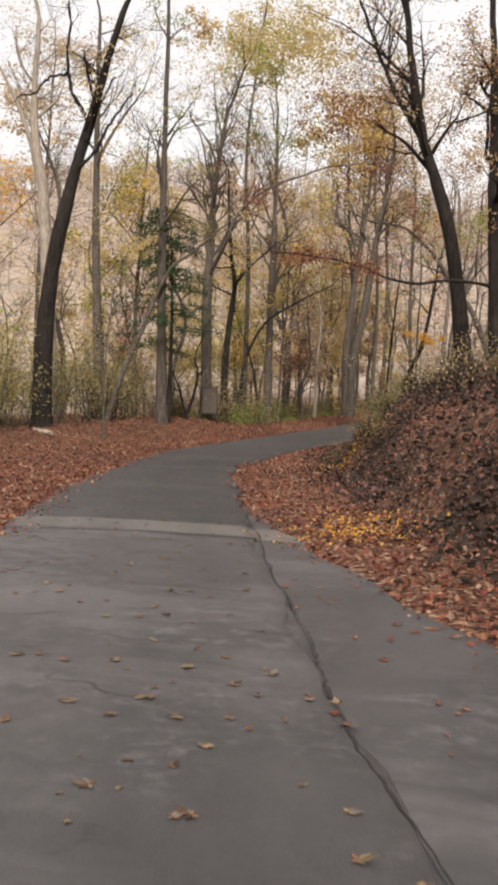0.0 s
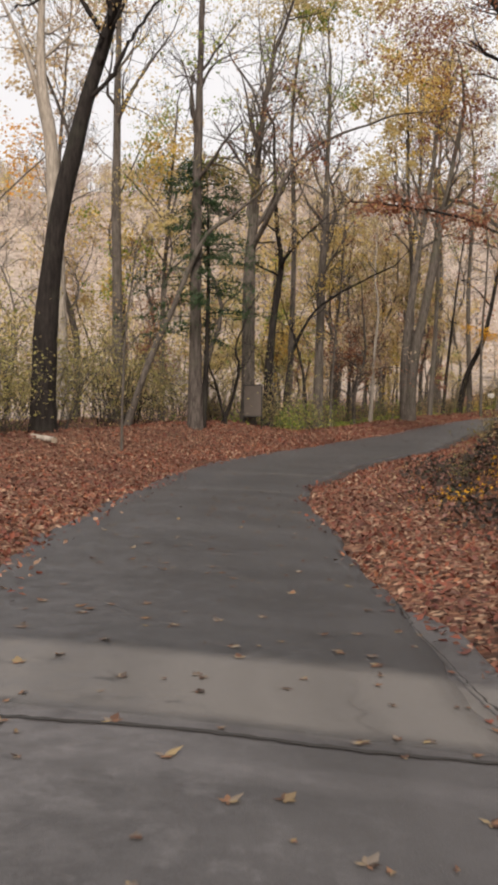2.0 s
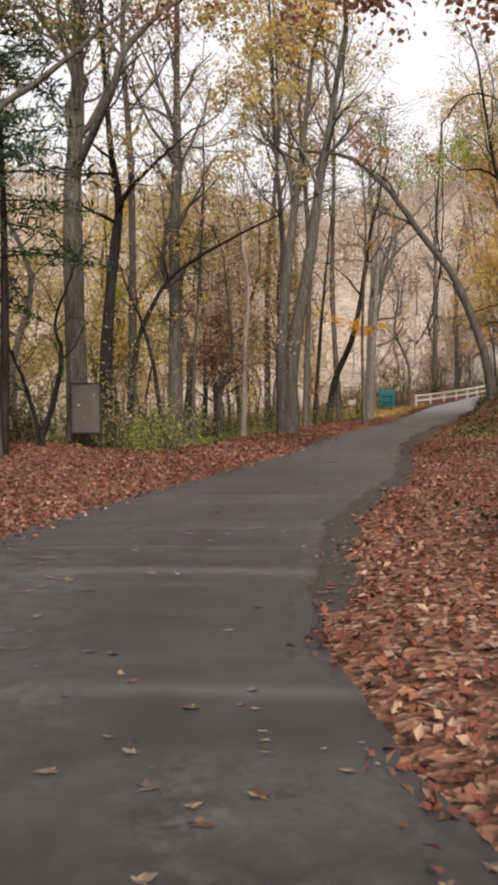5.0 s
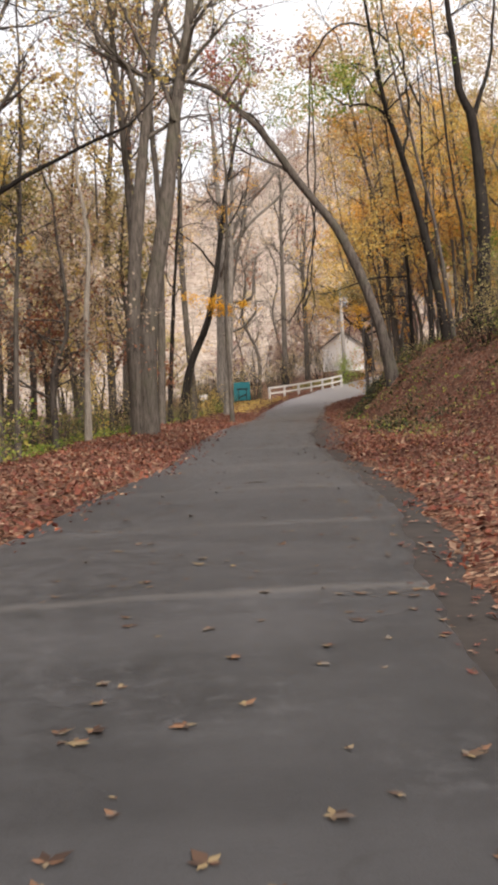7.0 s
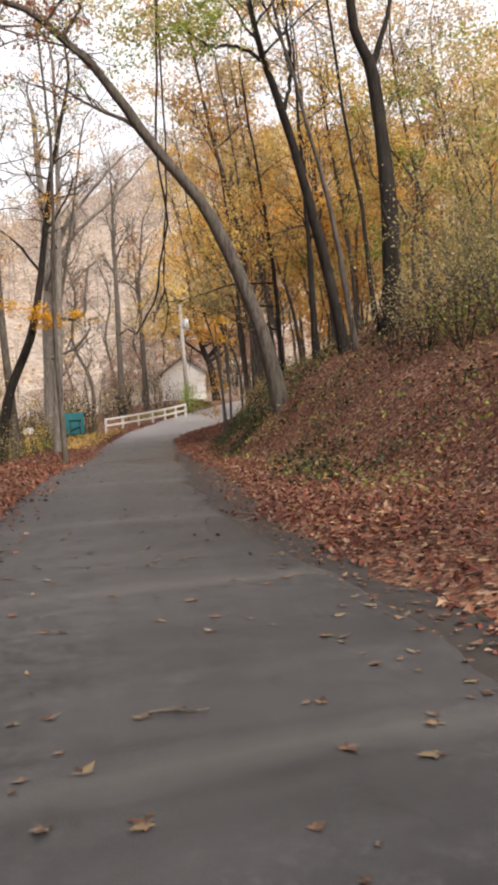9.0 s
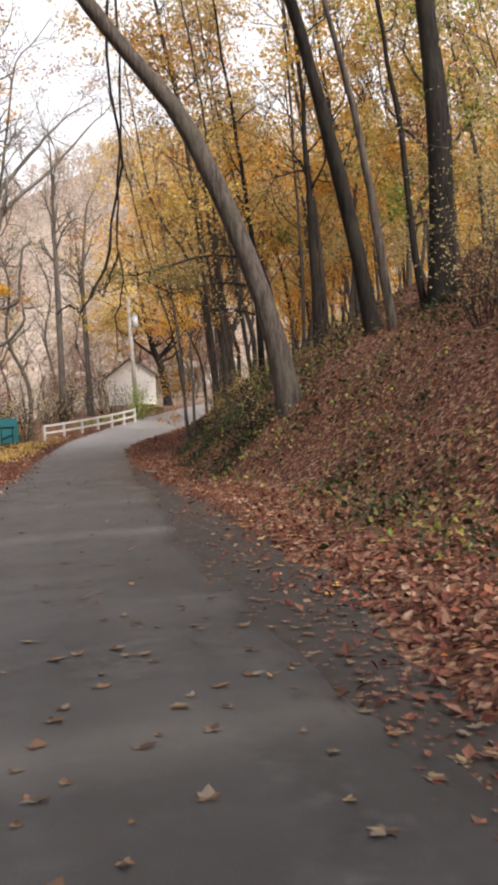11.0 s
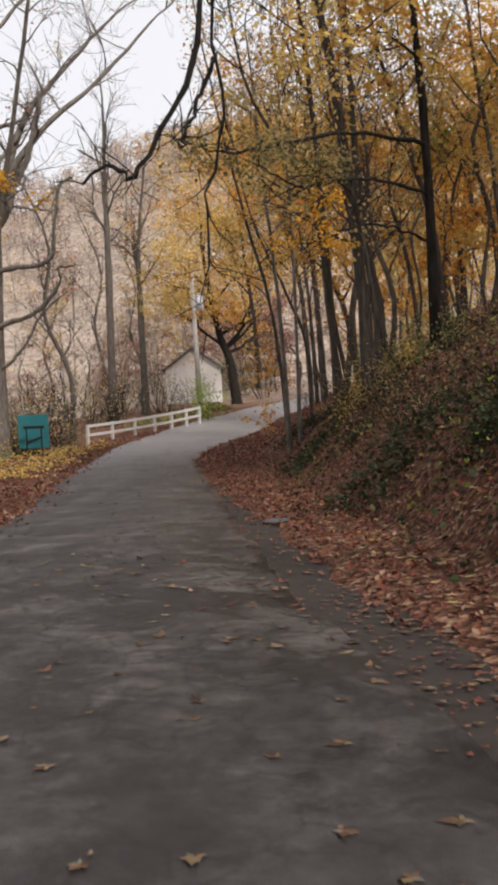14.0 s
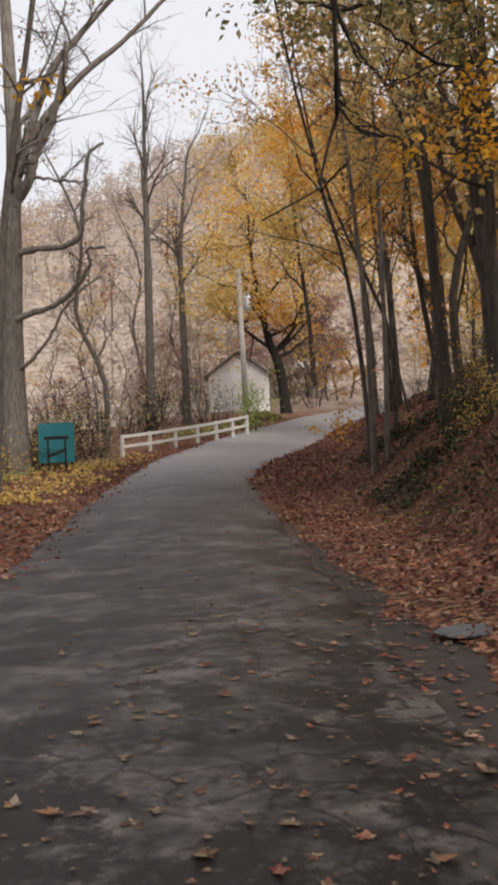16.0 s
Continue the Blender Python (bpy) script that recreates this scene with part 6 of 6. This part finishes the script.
def on_shoulder(count, y0, y1, seed):
    rng = np.random.default_rng(seed)
    y = rng.uniform(y0, y1, count)
    x = right_edge(y) - 0.2 + (shoulder(y) + 0.3) * rng.uniform(0, 1, count) ** 0.6
    return np.stack([x, y, road_height(y) + np.where(x < right_edge(y) - 0.03, 0.006, -0.026) + 0.008 * rng.uniform(size=count)], -1)


lobed_leaves("strewn_leaves", "leaves blown over the broken shoulder", LITTER_LEAF, on_shoulder(170, -25, -9, 531), 0.058, 533)
lobed_leaves("strewn_leaves", "leaves and grit strewn over the earthy verge", LITTER_LEAF, on_shoulder(1300, 3, 58, 532), 0.043, 534)
lobed_leaves("leaf_crumbs", "broken leaf crumbs over the earthy verge", LITTER_LEAF, on_shoulder(1600, 22, 43, 537), 0.028, 538)
lobed_leaves("strewn_leaves", "brown and grey leaves on the verge", ROAD_LEAF, on_shoulder(700, 18, 58, 539), 0.05, 540)
lobed_leaves("strewn_leaves", "russet leaves spilling from the bank onto the lane", LITTER_LEAF, on_road(420, 42, 76, 541, 5.0), 0.055, 542)
lobed_leaves("leaf_crumbs", "dark broken leaf crumbs on the worn lane", ROAD_LEAF, on_road(2600, 43, 76, 535, 0.8), 0.024, 536)


lobed_leaves("bank_leaves", "pale curled leaves lying on the leafy bank", LEAF_TAN, on_bank(700, 20, 62, 0.8, 6.5, 545), 0.075, 546)
lobed_leaves("bank_leaves", "orange-brown leaves lying on the leafy bank", LEAF_ORANGE, on_bank(350, 20, 62, 0.6, 6, 547), 0.065, 548)
lobed_leaves("bank_leaves", "pale and brown leaves on the mound", LEAF_TAN, on_bank(500, -12, 8, 1.2, 5, 549), 0.06, 550)


# ---- things people put here ----
def signboard(x, y, turn):
    root = new("signboard")
    z = float(land(x, y))
    root.matrix_world = pose(x, y, z, 0, 0, turn)
    part("panel", box((0.70, 0.035, 1.22), (0, 0, 1.02), bevel=0.008), BOARD, root, "weathered brown-grey panel")
    for s in (-1, 1):
        part("post", box((0.045, 0.05, 1.95), (0.375 * s, 0, 0.72), bevel=0.006), IRON, root, "dark metal post")
    for h in (0.40, 1.655):
        part("rail", box((0.70, 0.05, 0.045), (0, 0, h), bevel=0.006), IRON, root)
    return tagged(root, "brown-grey portrait signboard on two dark metal posts", "signboard")


signboard(-4.78, 19.75, 4)


def teal_board(x, y, turn):
    root = new("notice_board")
    z = float(land(x, y))
    root.matrix_world = pose(x, y, z, 0, 0, turn)
    part("panel", box((1.22, 0.05, 1.35), (0, 0, 1.0), bevel=0.01), TEAL, root, "flat teal painted panel")
    for s in (-1, 1):
        part("leg", box((0.07, 0.07, 0.9), (0.5 * s, 0.06, 0.2)), IRON, root)
    return tagged(root, "teal painted board standing at the lane's edge", "board")


def iron_stand(x, y, turn):
    root = new("metal_stand")
    z = float(land(x, y))
    root.matrix_world = pose(x, y, z, 0, 0, turn)
    for s in (-1, 1):
        part("leg", box((0.06, 0.06, 1.3), (0.29 * s, 0, 0.55), bevel=0.005), IRON, root)
    part("top_bar", box((0.82, 0.07, 0.11), (0, 0, 1.17), bevel=0.008), IRON, root)
    part("brace", box((0.68, 0.05, 0.10), (0.02, -0.05, 0.66), (0, -21, 0), 0.006), IRON, root)
    return tagged(root, "dark metal stand with a slanting brace before a teal board", "stand")


teal_board(8.15, 75.3, -14)
iron_stand(8.1, 74.6, -14)


def small_sign(x, y):
    root = new("small_sign")
    root.location = (x, y, float(land(x, y)))
    part("panel", box((0.6, 0.03, 0.4), (0, 0, 1.15), (0, 0, -8), 0.006), WHITE_PAINT, root, "pale weathered panel")
    part("post", box((0.07, 0.07, 1.6), (0, 0.06, 0.45), bevel=0.006), POLE_WOOD, root)
    return tagged(root, "small pale sign on a wooden post in the brush", "sign")


small_sign(5.1, 73.5)


def rail_fence():
    """White wooden fence: posts and two rails that climb with the lane."""
    root = new("fence")
    a, b = np.array([12.1, 87.8]), np.array([20.0, 93.9])
    root.location = (a[0], a[1], 0)
    n, tops = 7, []
    for k in range(n):
        t = k / (n - 1)
        p = a + (b - a) * t + np.array([0.35, -0.3]) * math.sin(math.pi * t)
        tops.append((p[0] - a[0], p[1] - a[1], 1.62 + 0.91 * t**1.1))
    turn = math.degrees(math.atan2(b[1] - a[1], b[0] - a[0]))
    for x, y, z in tops:
        low = float(land(x + a[0], y + a[1])) - 0.3
        part("post", box((0.15, 0.15, z - low), (x, y, (z + low) / 2), (0, 0, turn + 2 * math.sin(9 * x)), 0.012), WHITE_PAINT, root)
    for drop, high in ((0.10, 0.15), (0.58, 0.15)):
        for p, q in zip(tops, tops[1:]):
            m = [(u + v) / 2 for u, v in zip(p, q)]
            run = math.hypot(q[0] - p[0], q[1] - p[1])
            part("rail", box((math.hypot(run, q[2] - p[2]) + 0.02, 0.04, high), (m[0] + 0.05, m[1] - 0.08, m[2] - drop), (0, -math.degrees(math.atan2(q[2] - p[2], run)), math.degrees(math.atan2(q[1] - p[1], q[0] - p[0]))), 0.006), WHITE_PAINT, root)
    return tagged(root, "white painted wooden post-and-rail fence beside the bend", "fence")


rail_fence()


def utility_pole(x, y, top):
    root = new("utility_pole")
    z = float(land(x, y))
    root.matrix_world = pose(x, y, z, 0, -1.2, 0)
    part("pole", rod(0.21, 0.15, top - z + 0.4, (0, 0, -0.4)), POLE_WOOD, root, "weathered wooden pole")
    can = part("transformer", rod(0.26, 0.26, 0.95, (0.46, -0.05, top - z - 2.7), sides=20), STEEL, root, "pale grey steel transformer can")
    part("lid", rod(0.28, 0.2, 0.12, (0.46, -0.05, top - z - 1.75), sides=20), STEEL, can)
    for s in (-0.1, 0.1):
        part("bushing", rod(0.04, 0.03, 0.22, (0.46 + s, -0.05, top - z - 1.64), sides=8), POLE_WOOD, can)
    part("bracket", box((0.4, 0.06, 0.08), (0.2, 0, top - z - 2.1)), STEEL, root)
    return tagged(root, "wooden utility pole with a grey transformer", "pole")


utility_pole(22.5, 103.0, 12.4)


def gable_house(name, label, x, y, turn, wide, deep, eaves, ridge, wall, roof_mat, z):
    root = new(name)
    root.matrix_world = pose(x, y, z, 0, 0, turn)
    bm = bmesh.new()
    pts = [(-wide / 2, 0), (wide / 2, 0), (wide / 2, eaves), (0, ridge), (-wide / 2, eaves)]
    front = [bm.verts.new((px, 0, pz - (1.5 if pz == 0 else 0))) for px, pz in pts]
    back = [bm.verts.new((px, deep, pz - (1.5 if pz == 0 else 0))) for px, pz in pts]
    bm.faces.new(front)
    bm.faces.new(back[::-1])
    for k in range(5):
        bm.faces.new((front[k], back[k], back[(k + 1) % 5], front[(k + 1) % 5]))
    bmesh.ops.recalc_face_normals(bm, faces=bm.faces)
    part("wall", bm, wall, root)
    slope = math.degrees(math.atan2(ridge - eaves, wide / 2))
    run = math.hypot(ridge - eaves, wide / 2) + 0.35
    for s in (-1, 1):
        m = s * (wide / 4 + 0.12)
        part("roof", box((run, deep + 0.7, 0.12), (m, deep / 2, (ridge + eaves) / 2 + 0.02), (0, s * slope, 0), 0.01), roof_mat, root, "dark shingled roof")
    return tagged(root, label, "house")


house = gable_house("house", "small white gabled house beyond the fence", 24.45, 112, -15, 4.6, 7, 2.4, 4.05, WHITE_SIDING, SHINGLE, 3.6)
house2 = gable_house("house", "red and white house with a porch up the hill", 34.9, 127, -18, 5.4, 6, 2.0, 3.1, WHITE_SIDING, RED_PAINT, 5.5)
for k in range(3):
    part("porch_post", box((0.2, 0.2, 2.0), (-2.3 + 2.2 * k, -1.6, 1.0), bevel=0.02), WHITE_PAINT, house2)
part("porch_roof", box((5.6, 2.0, 0.14), (0, -0.8, 2.05), (4, 0, 0), 0.02), WHITE_SIDING, house2)
part("porch_wall", box((3.4, 0.12, 1.1), (-0.9, -1.6, 0.4), bevel=0.02), WHITE_SIDING, house2)
part("door", box((0.9, 0.06, 1.8), (0.7, -0.02, 0.95), bevel=0.01), RED_PAINT, house2, "dull red door")
part("window", box((1.0, 0.06, 0.9), (-1.2, -0.02, 1.3)), GLASS_DARK, house2)


def stick(x, y, turn, length):
    g = Geo()
    pts = spline([(-length / 2, 0, 0.015), (-length / 6, 0.015, 0.02), (length / 5, -0.01, 0.018), (length / 2, 0.01, 0.02)], 9)
    g.tube(pts, np.linspace(0.009, 0.006, 9), 6)
    ob = new("fallen_stick", g.mesh("fallen_stick", BARK_GREY))
    ob.matrix_world = pose(x, y, float(road_height(y)) + 0.035, 0, 0, turn)
    tagged(ob, "thin dry stick lying on the lane", "stick")


stick(1.42, 18.35, -22, 0.26)


def log(x, y, turn, length, r):
    root = new("log")
    root.matrix_world = pose(x, y, float(land(x, y)) + r * 0.8, 0, 4, turn)
    g = Geo()
    t = np.linspace(-0.5, 0.5, 12)
    g.tube(np.stack([t * length, 0.05 * np.sin(5 * t), 0 * t], -1), r * (1 + 0.08 * np.sin(17 * t)), 12)
    under(new("bark", g.mesh("bark", BARK_PALE)), root)
    for s in (-1, 1):
        part("cut_end", rod(r * 0.96, r * 0.96, 0.02, (s * length / 2, 0, 0), (0, 90, 0)), CUT_WOOD, root, "pale sawn end")
    tagged(root, "short sawn log lying at the foot of a tree", "log")


log(-7.55, 6.6, -28, 0.95, 0.085)


def stone(x, y, wide, high, label, seed):
    """A weathered stone, half sunk among the leaves."""
    rng = np.random.default_rng(seed)
    bm = bmesh.new()
    bmesh.ops.create_icosphere(bm, subdivisions=3, radius=0.5)
    a = rng.normal(size=(3, 3)) * 2.4
    for v in bm.verts:
        p = np.array(v.co)
        k = 1 + 0.09 * float(np.sin(p @ a[0] * 2 + 1) + np.sin(p @ a[1] * 3)) + 0.03 * float(np.sin(p @ a[2] * 9))
        v.co = Vector((p[0] * k * wide, p[1] * k * wide * 0.7, p[2] * k * high))
    me = bpy.data.meshes.new("stone")
    bm.to_mesh(me)
    bm.free()
    me.materials.append(STONE)
    ob = new("stone", me)
    ob.matrix_world = pose(x, y, float(max(land(x, y), road_height(y))) + high * 0.22, 0, 0, rng.uniform(0, 180))
    tagged(ob, label, "stone")


stone(8.95, 48.17, 0.40, 0.07, "flat grey stone at the lane's edge among leaves", 81)
stone(7.58, 29.25, 0.17, 0.12, "small pale stone on the leafy bank", 83)


def crest_root(line, r):
    """A weathered root or fallen limb lying along the top of the mound."""
    g = Geo()
    pts = spline([(x, y, float(land(x, y)) + 0.03) for x, y in line], 24)
    t = np.linspace(0, 1, 24)
    g.tube(pts, r * (1 - 0.6 * t) * (1 + 0.12 * np.sin(23 * t)), 9)
    for k in (6, 11, 16):
        g.tube(np.stack([pts[k], pts[k] + np.array([-0.12, -0.22, -0.05]), pts[k] + np.array([-0.16, -0.42, -0.28])]), [0.4 * r, 0.28 * r, 0.1 * r], 6)
    tagged(new("fallen_limb", g.mesh("fallen_limb", BARK_GREY)), "weathered grey limb lying along the crest of the mound", "fallen limb")


crest_root([(7.2, -2.3), (6.4, -2.2), (5.9, -2.3), (5.2, -2.0)], 0.09)
